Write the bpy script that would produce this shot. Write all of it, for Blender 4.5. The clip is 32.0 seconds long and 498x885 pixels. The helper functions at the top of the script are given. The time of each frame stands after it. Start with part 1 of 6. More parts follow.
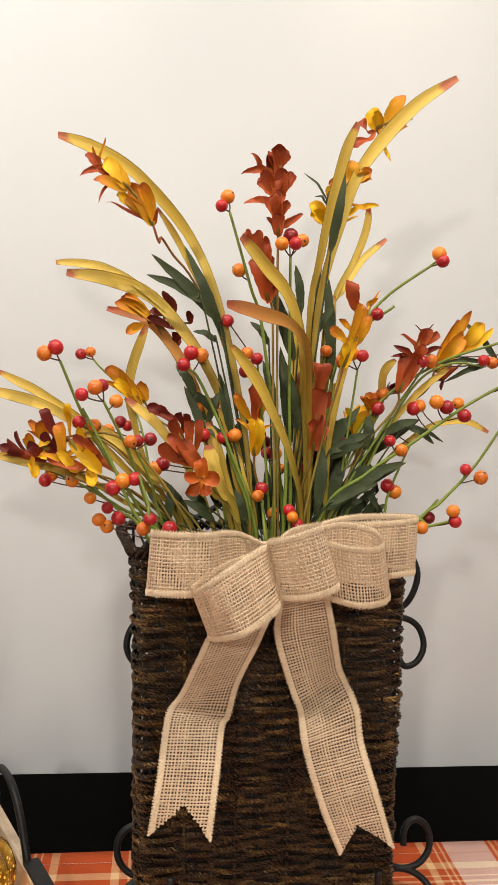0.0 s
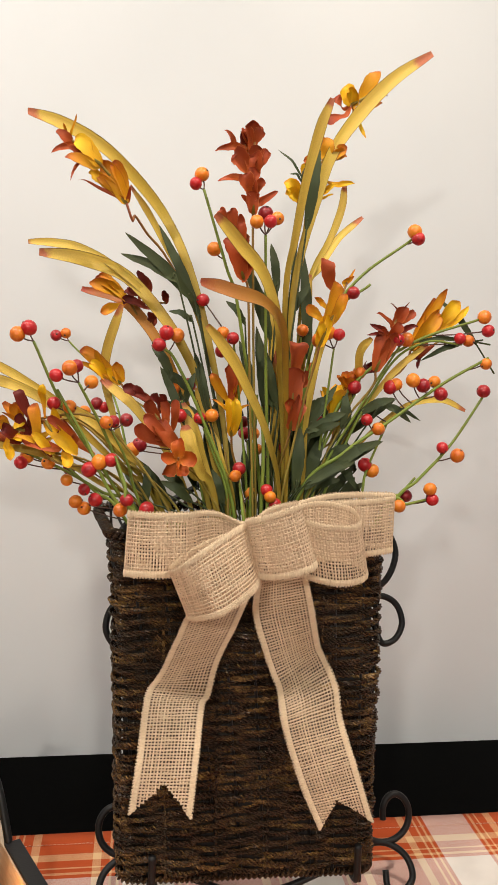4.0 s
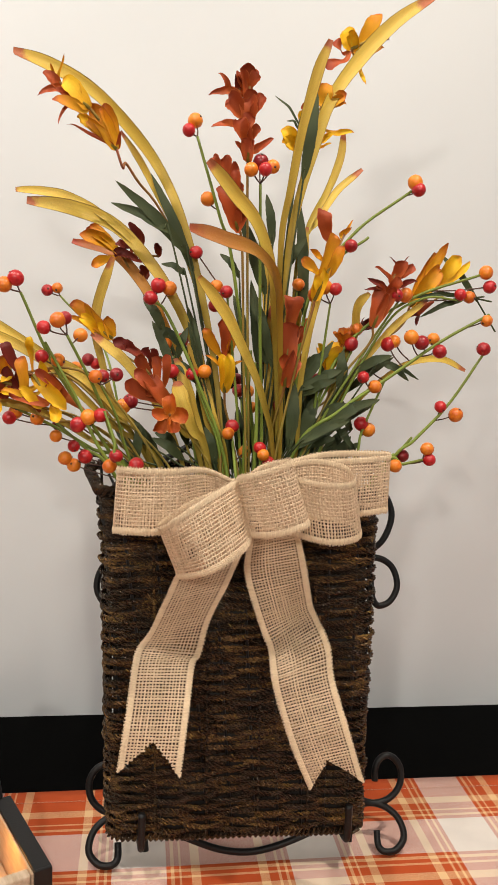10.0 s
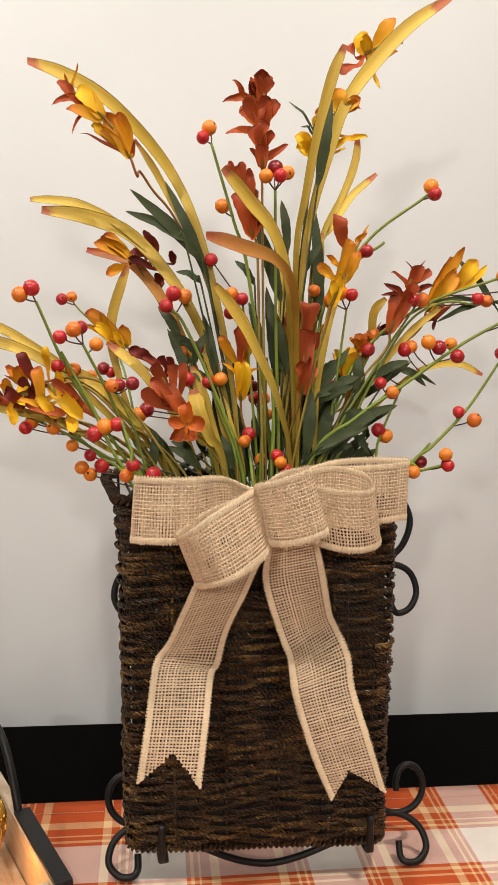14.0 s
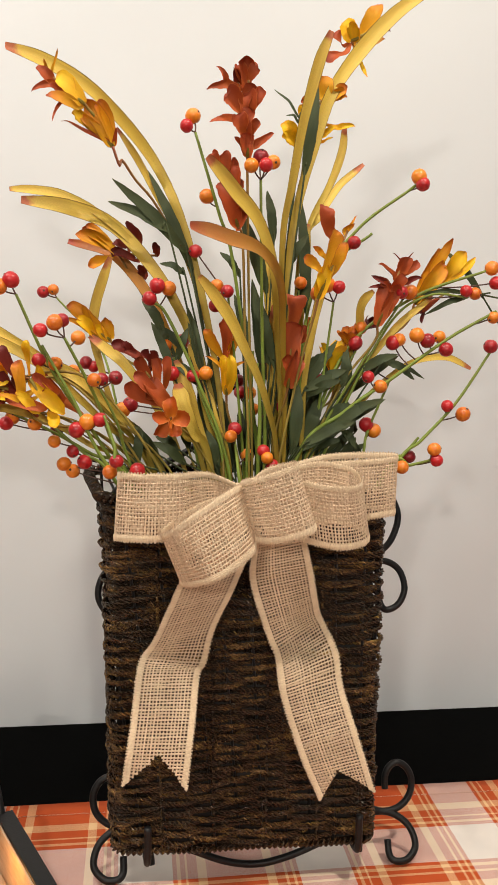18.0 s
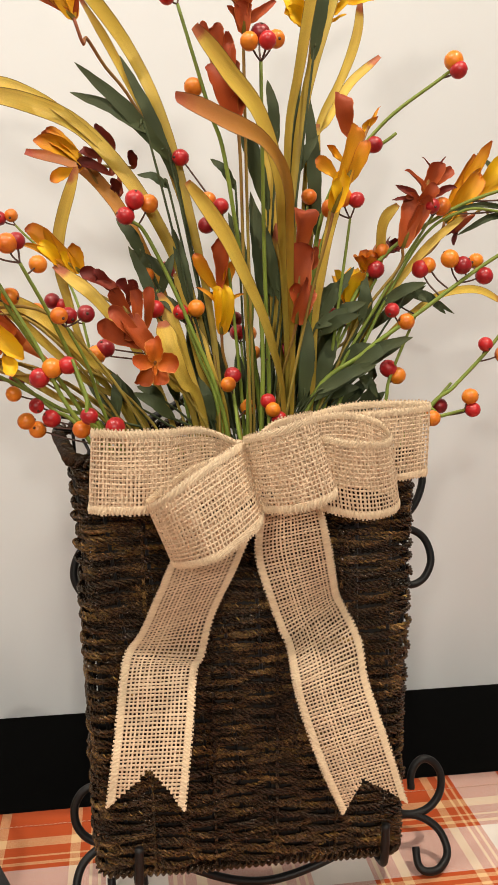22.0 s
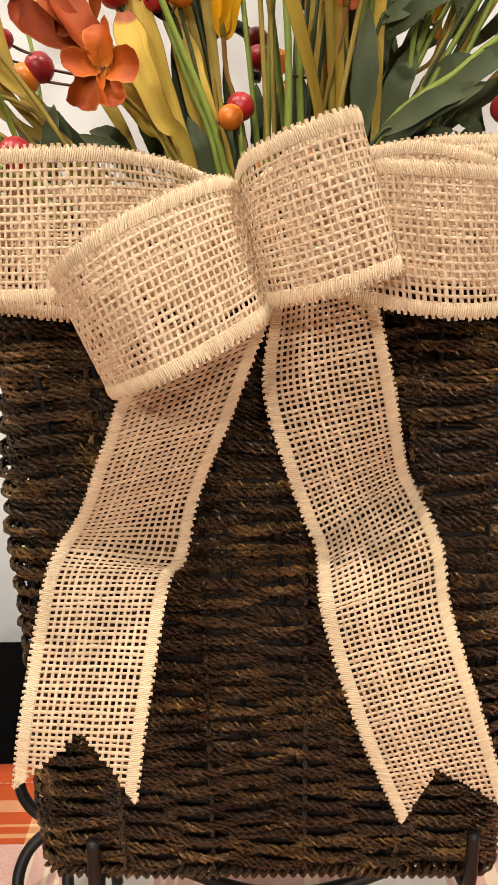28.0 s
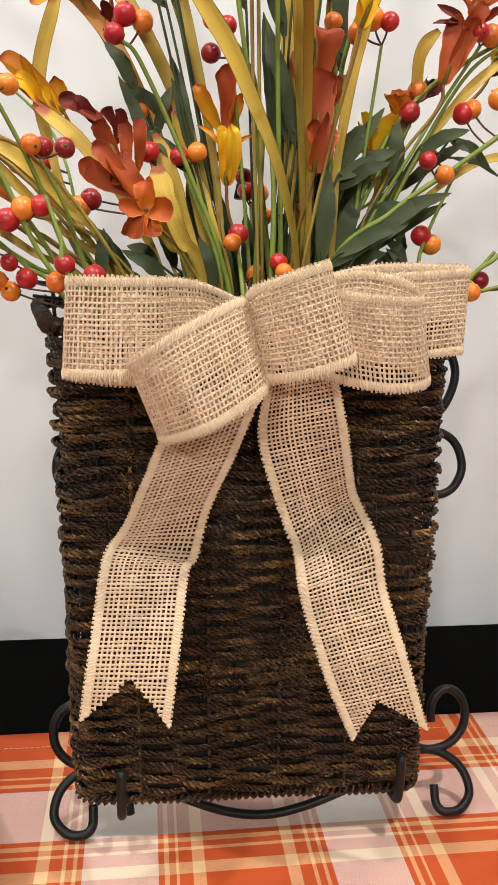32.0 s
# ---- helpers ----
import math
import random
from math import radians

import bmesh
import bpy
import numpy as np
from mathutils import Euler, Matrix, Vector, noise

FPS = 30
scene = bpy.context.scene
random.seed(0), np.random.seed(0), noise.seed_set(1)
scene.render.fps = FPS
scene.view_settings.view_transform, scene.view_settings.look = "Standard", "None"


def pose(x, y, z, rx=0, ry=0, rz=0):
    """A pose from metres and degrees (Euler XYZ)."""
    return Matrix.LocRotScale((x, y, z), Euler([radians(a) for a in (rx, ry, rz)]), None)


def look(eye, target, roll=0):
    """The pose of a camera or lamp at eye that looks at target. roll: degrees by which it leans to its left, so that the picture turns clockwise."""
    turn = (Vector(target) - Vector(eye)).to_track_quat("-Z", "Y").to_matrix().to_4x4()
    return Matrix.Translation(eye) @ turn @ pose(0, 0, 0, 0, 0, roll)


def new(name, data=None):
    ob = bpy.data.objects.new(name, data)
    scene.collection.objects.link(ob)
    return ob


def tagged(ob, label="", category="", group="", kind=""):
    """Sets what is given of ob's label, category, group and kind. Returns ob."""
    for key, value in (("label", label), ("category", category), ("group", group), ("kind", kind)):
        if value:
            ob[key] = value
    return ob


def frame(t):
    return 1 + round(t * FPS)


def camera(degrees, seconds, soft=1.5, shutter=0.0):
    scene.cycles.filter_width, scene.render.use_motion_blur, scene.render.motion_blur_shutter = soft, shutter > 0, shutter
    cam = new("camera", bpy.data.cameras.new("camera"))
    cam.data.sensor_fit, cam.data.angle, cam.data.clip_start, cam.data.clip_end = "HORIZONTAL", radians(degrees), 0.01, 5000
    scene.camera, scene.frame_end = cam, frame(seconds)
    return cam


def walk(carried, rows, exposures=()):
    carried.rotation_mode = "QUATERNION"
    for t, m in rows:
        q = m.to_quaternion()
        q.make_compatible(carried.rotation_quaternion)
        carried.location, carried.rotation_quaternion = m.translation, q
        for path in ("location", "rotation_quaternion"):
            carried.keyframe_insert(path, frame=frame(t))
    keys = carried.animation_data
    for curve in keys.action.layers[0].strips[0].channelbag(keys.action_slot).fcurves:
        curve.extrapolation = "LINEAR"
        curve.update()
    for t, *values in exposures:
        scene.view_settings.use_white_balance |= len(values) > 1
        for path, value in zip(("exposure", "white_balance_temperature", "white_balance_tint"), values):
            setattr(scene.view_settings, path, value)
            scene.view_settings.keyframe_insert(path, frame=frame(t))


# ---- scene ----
cam = camera(34.5, 32.0)
PATH = [
    (0, (-0.1307, -0.7480, 1.3143), (0.1029, 1.2310, 1.1450), 2.28),
    (0.5, (-0.1326, -0.7453, 1.3144), (0.1013, 1.2332, 1.1395), 1.92),
    (1, (-0.1271, -0.7494, 1.3142), (0.1132, 1.2281, 1.1362), 1.39),
    (1.5, (-0.1258, -0.7513, 1.3155), (0.1258, 1.2254, 1.1443), 1.50),
    (2, (-0.1301, -0.7433, 1.3148), (0.1316, 1.2317, 1.1390), 1.99),
    (2.5, (-0.1310, -0.7414, 1.3136), (0.1253, 1.2334, 1.1272), 2.13),
    (3, (-0.1288, -0.7465, 1.3121), (0.1408, 1.2259, 1.1201), 1.90),
    (3.5, (-0.1261, -0.7469, 1.3120), (0.1552, 1.2233, 1.1140), 1.80),
    (5.5, (-0.1254, -0.7478, 1.3034), (0.1192, 1.2225, 1.0625), 2.01),
    (6, (-0.1212, -0.7440, 1.3041), (0.0963, 1.2286, 1.0558), 1.74),
    (6.5, (-0.1244, -0.7397, 1.3021), (0.0886, 1.2320, 1.0434), 1.79),
    (7, (-0.1246, -0.7408, 1.3007), (0.0961, 1.2291, 1.0344), 1.93),
    (7.5, (-0.1223, -0.7348, 1.2998), (0.1062, 1.2336, 1.0297), 1.98),
    (8, (-0.1205, -0.7273, 1.3019), (0.1213, 1.2401, 1.0359), 1.98),
    (8.5, (-0.1211, -0.7279, 1.3009), (0.1420, 1.2375, 1.0398), 1.87),
    (9, (-0.1209, -0.7322, 1.3021), (0.1506, 1.2321, 1.0421), 1.89),
    (9.5, (-0.1154, -0.7335, 1.2975), (0.1529, 1.2299, 1.0274), 2.08),
    (10, (-0.1127, -0.7337, 1.2957), (0.1583, 1.2280, 1.0155), 2.28),
    (10.5, (-0.1078, -0.7402, 1.2961), (0.1713, 1.2211, 1.0214), 2.11),
    (11, (-0.1134, -0.7368, 1.2961), (0.1558, 1.2267, 1.0276), 1.99),
    (11.5, (-0.1173, -0.7317, 1.2991), (0.1361, 1.2341, 1.0321), 2.06),
    (12, (-0.1157, -0.7252, 1.2956), (0.1284, 1.2409, 1.0218), 1.82),
    (12.5, (-0.1156, -0.7267, 1.2968), (0.1237, 1.2395, 1.0194), 1.95),
    (13, (-0.1201, -0.7264, 1.2992), (0.1182, 1.2410, 1.0298), 1.99),
    (13.5, (-0.1165, -0.7257, 1.2980), (0.1259, 1.2411, 1.0279), 1.73),
    (15.5, (-0.1228, -0.7432, 1.2984), (0.1161, 1.2249, 1.0352), 1.37),
    (16, (-0.1231, -0.7440, 1.2999), (0.1139, 1.2252, 1.0429), 1.28),
    (16.5, (-0.1238, -0.7391, 1.2992), (0.1276, 1.2287, 1.0455), 1.49),
    (17, (-0.1222, -0.7293, 1.2986), (0.1465, 1.2350, 1.0352), 1.70),
    (17.5, (-0.1178, -0.7188, 1.2966), (0.1591, 1.2424, 1.0189), 1.59),
    (18, (-0.1161, -0.7142, 1.2962), (0.1623, 1.2463, 1.0147), 1.53),
    (18.5, (-0.1163, -0.7103, 1.2960), (0.1637, 1.2494, 1.0111), 1.57),
    (19, (-0.1182, -0.7073, 1.2961), (0.1589, 1.2526, 1.0096), 1.62),
    (19.5, (-0.1214, -0.7068, 1.2964), (0.1639, 1.2514, 1.0064), 1.81),
    (20, (-0.1192, -0.7042, 1.2971), (0.1785, 1.2503, 0.9947), 1.81),
    (20.5, (-0.1192, -0.6900, 1.2946), (0.1916, 1.2588, 0.9702), 1.66),
    (21, (-0.1285, -0.6429, 1.2893), (0.2124, 1.2923, 0.9169), 1.79),
    (21.5, (-0.1206, -0.6134, 1.2806), (0.2238, 1.3204, 0.9038), 1.47),
    (22, (-0.1116, -0.5874, 1.2672), (0.2045, 1.3520, 0.8946), 0.68),
    (22.5, (-0.1095, -0.5676, 1.2554), (0.1777, 1.3724, 0.8631), -0.01),
    (23, (-0.1070, -0.5594, 1.2413), (0.1862, 1.3764, 0.8328), -1.00),
    (23.5, (-0.0804, -0.5350, 1.2303), (0.1936, 1.3986, 0.7988), -2.30),
    (24, (-0.0143, -0.4791, 1.2168), (0.1826, 1.4505, 0.7291), -1.73),
    (24.5, (0.0320, -0.4174, 1.1913), (0.0717, 1.5144, 0.6748), -0.08),
    (26.5, (0.0788, -0.2923, 1.1382), (-0.0511, 1.6282, 0.5954), -0.11),
    (27, (0.0410, -0.3180, 1.1336), (-0.0488, 1.6102, 0.6100), -0.66),
    (27.5, (-0.0015, -0.3438, 1.1358), (0.0124, 1.5811, 0.5932), -0.05),
    (28, (-0.0322, -0.3737, 1.1440), (0.0325, 1.5582, 0.6305), 0.20),
    (28.5, (-0.0580, -0.4146, 1.1553), (0.0382, 1.5319, 0.7061), 0.73),
    (29, (-0.0646, -0.4542, 1.1612), (0.0817, 1.4962, 0.7430), 1.90),
    (29.5, (-0.0777, -0.4799, 1.1724), (0.1125, 1.4658, 0.7503), 2.57),
    (30, (-0.0763, -0.4909, 1.1687), (0.1143, 1.4523, 0.7354), 1.79),
    (30.5, (-0.0820, -0.4985, 1.1675), (0.0932, 1.4423, 0.7173), 1.32),
    (31, (-0.0906, -0.5007, 1.1768), (0.0803, 1.4391, 0.7205), 1.21),
    (31.5, (-0.0865, -0.5083, 1.1864), (0.1235, 1.4275, 0.7299), 1.59),
    (32, (-0.0861, -0.5176, 1.1901), (0.1717, 1.4104, 0.7249), 1.66),
]
walk(cam, [(t, look(eye, target, roll)) for t, eye, target, roll in PATH],
     exposures=[(0, -0.12, 6850, 10), (20.5, -0.10, 6950, 10), (23, 0.04, 7300, 10), (24.5, 0.10, 7300, 10), (26.8, 0.36, 7450, 10), (27.6, 0.32, 7250, 10), (29, 0.24, 6750, 10), (32, 0.14, 6500, 10)])

# ---- light ----
world = bpy.data.worlds.new("room_light")
scene.world = world
world.use_nodes = True
world.node_tree.nodes["Background"].inputs[0].default_value = (0.62, 0.70, 0.85, 1)
world.node_tree.nodes["Background"].inputs[1].default_value = 0.16


def area_lamp(name, eye, target, size, watts, colour):
    data = bpy.data.lights.new(name, "AREA")
    data.shape, data.size, data.energy, data.color = "DISK", size, watts, colour
    ob = new(name, data)
    ob.matrix_world = look(eye, target)
    return ob


NEUTRAL, SOFT = (1.0, 0.955, 0.90), (1.0, 0.92, 0.82)
area_lamp("ceiling_lamp_light", (-1.05, -0.12, 2.37), (-1.05, -0.12, 0), 0.09, 7.5, NEUTRAL)
area_lamp("ceiling_lamp_light", (-0.45, -0.40, 2.37), (-0.45, -0.40, 0), 0.09, 9.5, NEUTRAL)
area_lamp("ceiling_lamp_light", (0.40, -0.44, 2.37), (0.40, -0.44, 0), 0.06, 12.5, SOFT)
area_lamp("room_lamp_light", (-0.95, -2.40, 2.15), (0, 0, 1.2), 0.17, 17, NEUTRAL)
area_lamp("room_lamp_light", (0.12, -2.60, 2.10), (0, 0, 1.2), 0.16, 13.5, NEUTRAL)
area_lamp("window_daylight", (2.55, -0.9, 1.1), (0, 0.3, 0.9), 0.9, 3.2, (0.52, 0.75, 1.0))

# ---- building helpers ----
def lerp(a, b, k):
    return a + (b - a) * k


def mesh_of(name, verts, faces, mat, smooth=True, uvs=None):
    me = bpy.data.meshes.new(name)
    me.from_pydata([tuple(v) for v in verts], [], faces)
    if uvs is not None:
        layer = me.uv_layers.new(name="uv")
        idx = np.empty(len(me.loops), dtype=np.int32)
        me.loops.foreach_get("vertex_index", idx)
        layer.data.foreach_set("uv", np.asarray(uvs, dtype=np.float32)[idx].ravel())
    if smooth:
        me.polygons.foreach_set("use_smooth", [True] * len(me.polygons))
    me.materials.append(mat)
    me.update()
    return me


def part(name, bm, mat, parent, label="", smooth=True):
    """One mesh object under a thing or a part. bm: a bmesh, a mesh, or (verts, faces[, uvs])."""
    if isinstance(bm, tuple):
        me = mesh_of(name, bm[0], bm[1], mat, smooth, bm[2] if len(bm) > 2 else None)
    elif isinstance(bm, bmesh.types.BMesh):
        me = bpy.data.meshes.new(name)
        bm.to_mesh(me)
        bm.free()
        if smooth:
            me.polygons.foreach_set("use_smooth", [True] * len(me.polygons))
        me.materials.append(mat)
    else:
        me = bm
    ob = new(name, me)
    ob.parent = parent
    return tagged(ob, label) if label else ob


def thing(name, label, category, group="", kind="", at=None):
    ob = new(name)
    if at is not None:
        ob.matrix_world = at
    return tagged(ob, label, category, group, kind)


def box(size, bevel=0.0, centre=(0, 0, 0), seg=2):
    bm = bmesh.new()
    bmesh.ops.create_cube(bm, size=1)
    bmesh.ops.scale(bm, vec=size, verts=bm.verts)
    if bevel:
        bmesh.ops.bevel(bm, geom=bm.edges[:], offset=bevel, segments=seg, affect="EDGES", profile=0.5)
    bmesh.ops.translate(bm, vec=centre, verts=bm.verts)
    return bm


def curve_points(keys, n):
    """n points along a smooth line through the keys."""
    k = [Vector(p) for p in keys]
    if len(k) == 2:
        return [k[0].lerp(k[1], i / (n - 1)) for i in range(n)]
    k = [k[0] * 2 - k[1]] + k + [k[-1] * 2 - k[-2]]
    out = []
    spans = len(k) - 3
    for i in range(n):
        s = i / (n - 1) * spans
        j = min(int(s), spans - 1)
        t = s - j
        p0, p1, p2, p3 = k[j:j + 4]
        out.append(0.5 * ((2 * p1) + (p2 - p0) * t + (2 * p0 - 5 * p1 + 4 * p2 - p3) * t * t
                          + (3 * p1 - p0 - 3 * p2 + p3) * t ** 3))
    return out


def frames_along(pts):
    out = []
    ref = None
    for i, p in enumerate(pts):
        d = (pts[min(i + 1, len(pts) - 1)] - pts[max(i - 1, 0)]).normalized()
        if ref is None:
            ref = d.cross(Vector((0, 1, 0.2)))
            if ref.length < 0.1:
                ref = d.cross(Vector((1, 0, 0)))
        ref = (ref - d * ref.dot(d)).normalized()
        out.append((p, d, ref, d.cross(ref)))
    return out


def tube(pts, radius, sides=8, caps=True):
    """radius: a number or a function of 0..1."""
    fr = frames_along(pts)
    v, f, uv = [], [], []
    n = len(fr)
    for i, (p, d, a, b) in enumerate(fr):
        k = i / (n - 1)
        r = radius(k) if callable(radius) else radius
        for s in range(sides):
            t = 2 * math.pi * s / sides
            v.append(p + a * (r * math.cos(t)) + b * (r * math.sin(t)))
            uv.append((k, s / sides))
    for i in range(n - 1):
        for s in range(sides):
            q = (s + 1) % sides
            f.append((i * sides + s, i * sides + q, (i + 1) * sides + q, (i + 1) * sides + s))
    if caps:
        f.append(tuple(range(sides))[::-1])
        f.append(tuple((n - 1) * sides + s for s in range(sides)))
    return v, f, uv


def join(pieces):
    v, f, uv = [], [], []
    for q in pieces:
        o = len(v)
        v += list(q[0])
        f += [tuple(i + o for i in face) for face in q[1]]
        if len(q) > 2:
            uv += list(q[2])
    return (v, f, uv) if len(uv) == len(v) else (v, f)


def lathe(profile, seg=32):
    v, f = [], []
    for r, z in profile:
        for s in range(seg):
            a = 2 * math.pi * s / seg
            v.append((r * math.cos(a), r * math.sin(a), z))
    for i in range(len(profile) - 1):
        for s in range(seg):
            q = (s + 1) % seg
            f.append((i * seg + s, i * seg + q, (i + 1) * seg + q, (i + 1) * seg + s))
    return v, f

# ---- materials ----
def material(name, rough=0.6, metal=0.0):
    m = bpy.data.materials.new(name)
    m.use_nodes = True
    nt = m.node_tree
    b = nt.nodes["Principled BSDF"]
    b.inputs["Roughness"].default_value = rough
    b.inputs["Metallic"].default_value = metal
    return m, nt, b


def node(nt, kind, **inputs):
    n = nt.nodes.new(kind)
    for k, val in inputs.items():
        n.inputs[k.replace("_", " ")].default_value = val
    return n


def ramp(nt, fac, stops, mode="LINEAR"):
    n = nt.nodes.new("ShaderNodeValToRGB")
    n.color_ramp.interpolation = mode
    e = n.color_ramp.elements
    while len(e) < len(stops):
        e.new(0.5)
    for el, (p, c) in zip(e, stops):
        el.position, el.color = p, (*c, 1)
    nt.links.new(fac, n.inputs["Fac"])
    return n.outputs["Color"]


def coords(nt, kind="Object"):
    return nt.nodes.new("ShaderNodeTexCoord").outputs[kind]


def noise_tex(nt, vec, scale, detail=3.0, rough=0.55, stretch=None):
    if stretch is not None:
        mp = nt.nodes.new("ShaderNodeMapping")
        mp.inputs["Scale"].default_value = stretch
        nt.links.new(vec, mp.inputs["Vector"])
        vec = mp.outputs["Vector"]
    n = node(nt, "ShaderNodeTexNoise", Scale=scale, Detail=detail, Roughness=rough)
    nt.links.new(vec, n.inputs["Vector"])
    return n.outputs["Fac"]


def mix(nt, fac, a, b, mode="MIX"):
    n = nt.nodes.new("ShaderNodeMix")
    n.data_type, n.blend_type = "RGBA", mode
    for sock, val in ((n.inputs[0], fac), (n.inputs[6], a), (n.inputs[7], b)):
        if isinstance(val, (int, float)):
            sock.default_value = val
        elif isinstance(val, tuple):
            sock.default_value = (*val, 1)
        else:
            nt.links.new(val, sock)
    return n.outputs[2]


def maths(nt, op, a, b=0.0, c=0.0):
    n = nt.nodes.new("ShaderNodeMath")
    n.operation = op
    for sock, val in zip(n.inputs, (a, b, c)):
        if isinstance(val, (int, float)):
            sock.default_value = val
        else:
            nt.links.new(val, sock)
    return n.outputs[0]


def bump(nt, bsdf, height, strength=0.3, dist=0.001):
    n = node(nt, "ShaderNodeBump", Strength=strength, Distance=dist)
    nt.links.new(height, n.inputs["Height"])
    nt.links.new(n.outputs["Normal"], bsdf.inputs["Normal"])


def mat_plain(name, base, dark, rough, scale=30.0, metal=0.0, bumpy=0.15, dist=0.0005):
    m, nt, b = material(name, rough, metal)
    co = coords(nt)
    n1, n2 = noise_tex(nt, co, scale), noise_tex(nt, co, scale * 8)
    nt.links.new(mix(nt, 0.5, ramp(nt, n1, [(0.3, dark), (0.7, base)]), ramp(nt, n2, [(0.3, dark), (0.7, base)])), b.inputs["Base Color"])
    bump(nt, b, n2, bumpy, dist)
    return m


def mat_wall():
    m, nt, b = material("wall_paint", 0.42)
    co = coords(nt)
    n1, n2 = noise_tex(nt, co, 2.5), noise_tex(nt, co, 260.0, 4)
    nt.links.new(ramp(nt, n1, [(0.3, (0.645, 0.672, 0.69)), (0.7, (0.685, 0.712, 0.73))]), b.inputs["Base Color"])
    b.inputs["Specular IOR Level"].default_value = 0.35
    bump(nt, b, n2, 0.12, 0.0004)
    return m


def mat_rope(name, stops, rough=0.42):
    m, nt, b = material(name, rough)
    co = coords(nt)
    uv = nt.nodes.new("ShaderNodeUVMap").outputs["UV"]
    rnd = nt.nodes.new("ShaderNodeObjectInfo").outputs["Random"]
    shift = nt.nodes.new("ShaderNodeVectorMath")
    shift.operation = "ADD"
    nt.links.new(uv, shift.inputs[0])
    comb = nt.nodes.new("ShaderNodeCombineXYZ")
    nt.links.new(maths(nt, "MULTIPLY", rnd, 90.0), comb.inputs[2])
    nt.links.new(comb.outputs[0], shift.inputs[1])
    fibre = noise_tex(nt, shift.outputs[0], 3.0, 4, 0.75, (0.35, 7, 1))
    fine = noise_tex(nt, co, 900.0, 3, 0.7)
    mid = noise_tex(nt, co, 60.0, 3, 0.6, (0.5, 1, 1.8))
    fac = maths(nt, "ADD", maths(nt, "MULTIPLY", mid, 0.40), maths(nt, "MULTIPLY", fibre, 0.64))
    fac = maths(nt, "ADD", fac, maths(nt, "MULTIPLY", maths(nt, "SUBTRACT", rnd, 0.5), 0.10))
    tint = noise_tex(nt, shift.outputs[0], 1.3, 2, 0.5, (0.5, 1, 1))
    col = ramp(nt, fac, stops)
    col = mix(nt, ramp(nt, tint, [(0.50, (0, 0, 0)), (0.66, (0.8,) * 3)]), col, mix(nt, 1.0, col, (0.95, 1.12, 0.62), "MULTIPLY"))
    nt.links.new(col, b.inputs["Base Color"])
    nt.links.new(ramp(nt, fibre, [(0.35, (0.10,) * 3), (0.65, (0.24,) * 3)]), b.inputs["Roughness"])
    b.inputs["Specular IOR Level"].default_value = 0.8
    b.inputs["Specular Tint"].default_value = (1.0, 0.88, 0.74, 1)
    bump(nt, b, maths(nt, "ADD", fibre, maths(nt, "MULTIPLY", fine, 0.5)), 0.7, 0.0010)
    return m


def mat_burlap(name, light, dark):
    m, nt, b = material(name, 0.85)
    co = coords(nt)
    isl = nt.nodes.new("ShaderNodeNewGeometry").outputs["Random Per Island"]
    fine = noise_tex(nt, co, 900.0, 4, 0.7)
    mid = noise_tex(nt, co, 60.0, 3)
    fac = maths(nt, "ADD", maths(nt, "MULTIPLY", isl, 0.35), maths(nt, "ADD", maths(nt, "MULTIPLY", fine, 0.4), maths(nt, "MULTIPLY", mid, 0.25)))
    nt.links.new(ramp(nt, fac, [(0.25, dark), (0.75, light)]), b.inputs["Base Color"])
    b.inputs["Specular IOR Level"].default_value = 0.2
    bump(nt, b, fine, 0.6, 0.0006)
    return m


def stripes(nt, co, axis, bands, period, start):
    """Bands of colour across one axis of the cloth, repeating. bands: (from 0..1, colour)."""
    sep = nt.nodes.new("ShaderNodeSeparateXYZ")
    nt.links.new(co, sep.inputs[0])
    k = maths(nt, "FRACT", maths(nt, "DIVIDE", maths(nt, "SUBTRACT", sep.outputs[axis], start), period))
    return ramp(nt, k, bands, "CONSTANT"), sep


MAT_WALL = mat_wall()
MAT_BLACK_TOP = mat_plain("black_lacquered_wood", (0.0014, 0.0013, 0.0012), (0.0009, 0.0009, 0.0009), 0.5, 14)
MAT_BLACK_TOP.node_tree.nodes["Principled BSDF"].inputs["Specular IOR Level"].default_value = 0.015
MAT_IRON = mat_plain("black_iron", (0.010, 0.010, 0.011), (0.006, 0.006, 0.006), 0.45, 60, 0.0, 0.25, 0.0006)
MAT_IRON.node_tree.nodes["Principled BSDF"].inputs["Specular IOR Level"].default_value = 0.3
MAT_ROPE = mat_rope("seagrass_rope", [(0.37, (0.004, 0.0022, 0.0016)), (0.49, (0.015, 0.0076, 0.0042)), (0.56, (0.046, 0.0225, 0.0105)), (0.61, (0.155, 0.078, 0.028)), (0.68, (0.47, 0.27, 0.088))])
MAT_BURLAP = mat_burlap("burlap_thread", (0.79, 0.61, 0.43), (0.53, 0.385, 0.26))
MAT_STITCH = mat_burlap("edge_thread", (0.86, 0.71, 0.51), (0.70, 0.54, 0.37))

# ---- the room ----
TABLE = 0.75
WALL_Y = 0.356


def slab(name, size, centre, mat, label, kind="structure", category=""):
    me = bpy.data.meshes.new(name)
    bm = box(size)
    bm.to_mesh(me)
    bm.free()
    me.materials.append(mat)
    ob = new(name, me)
    ob.location = centre
    return tagged(ob, label, category, "", kind)


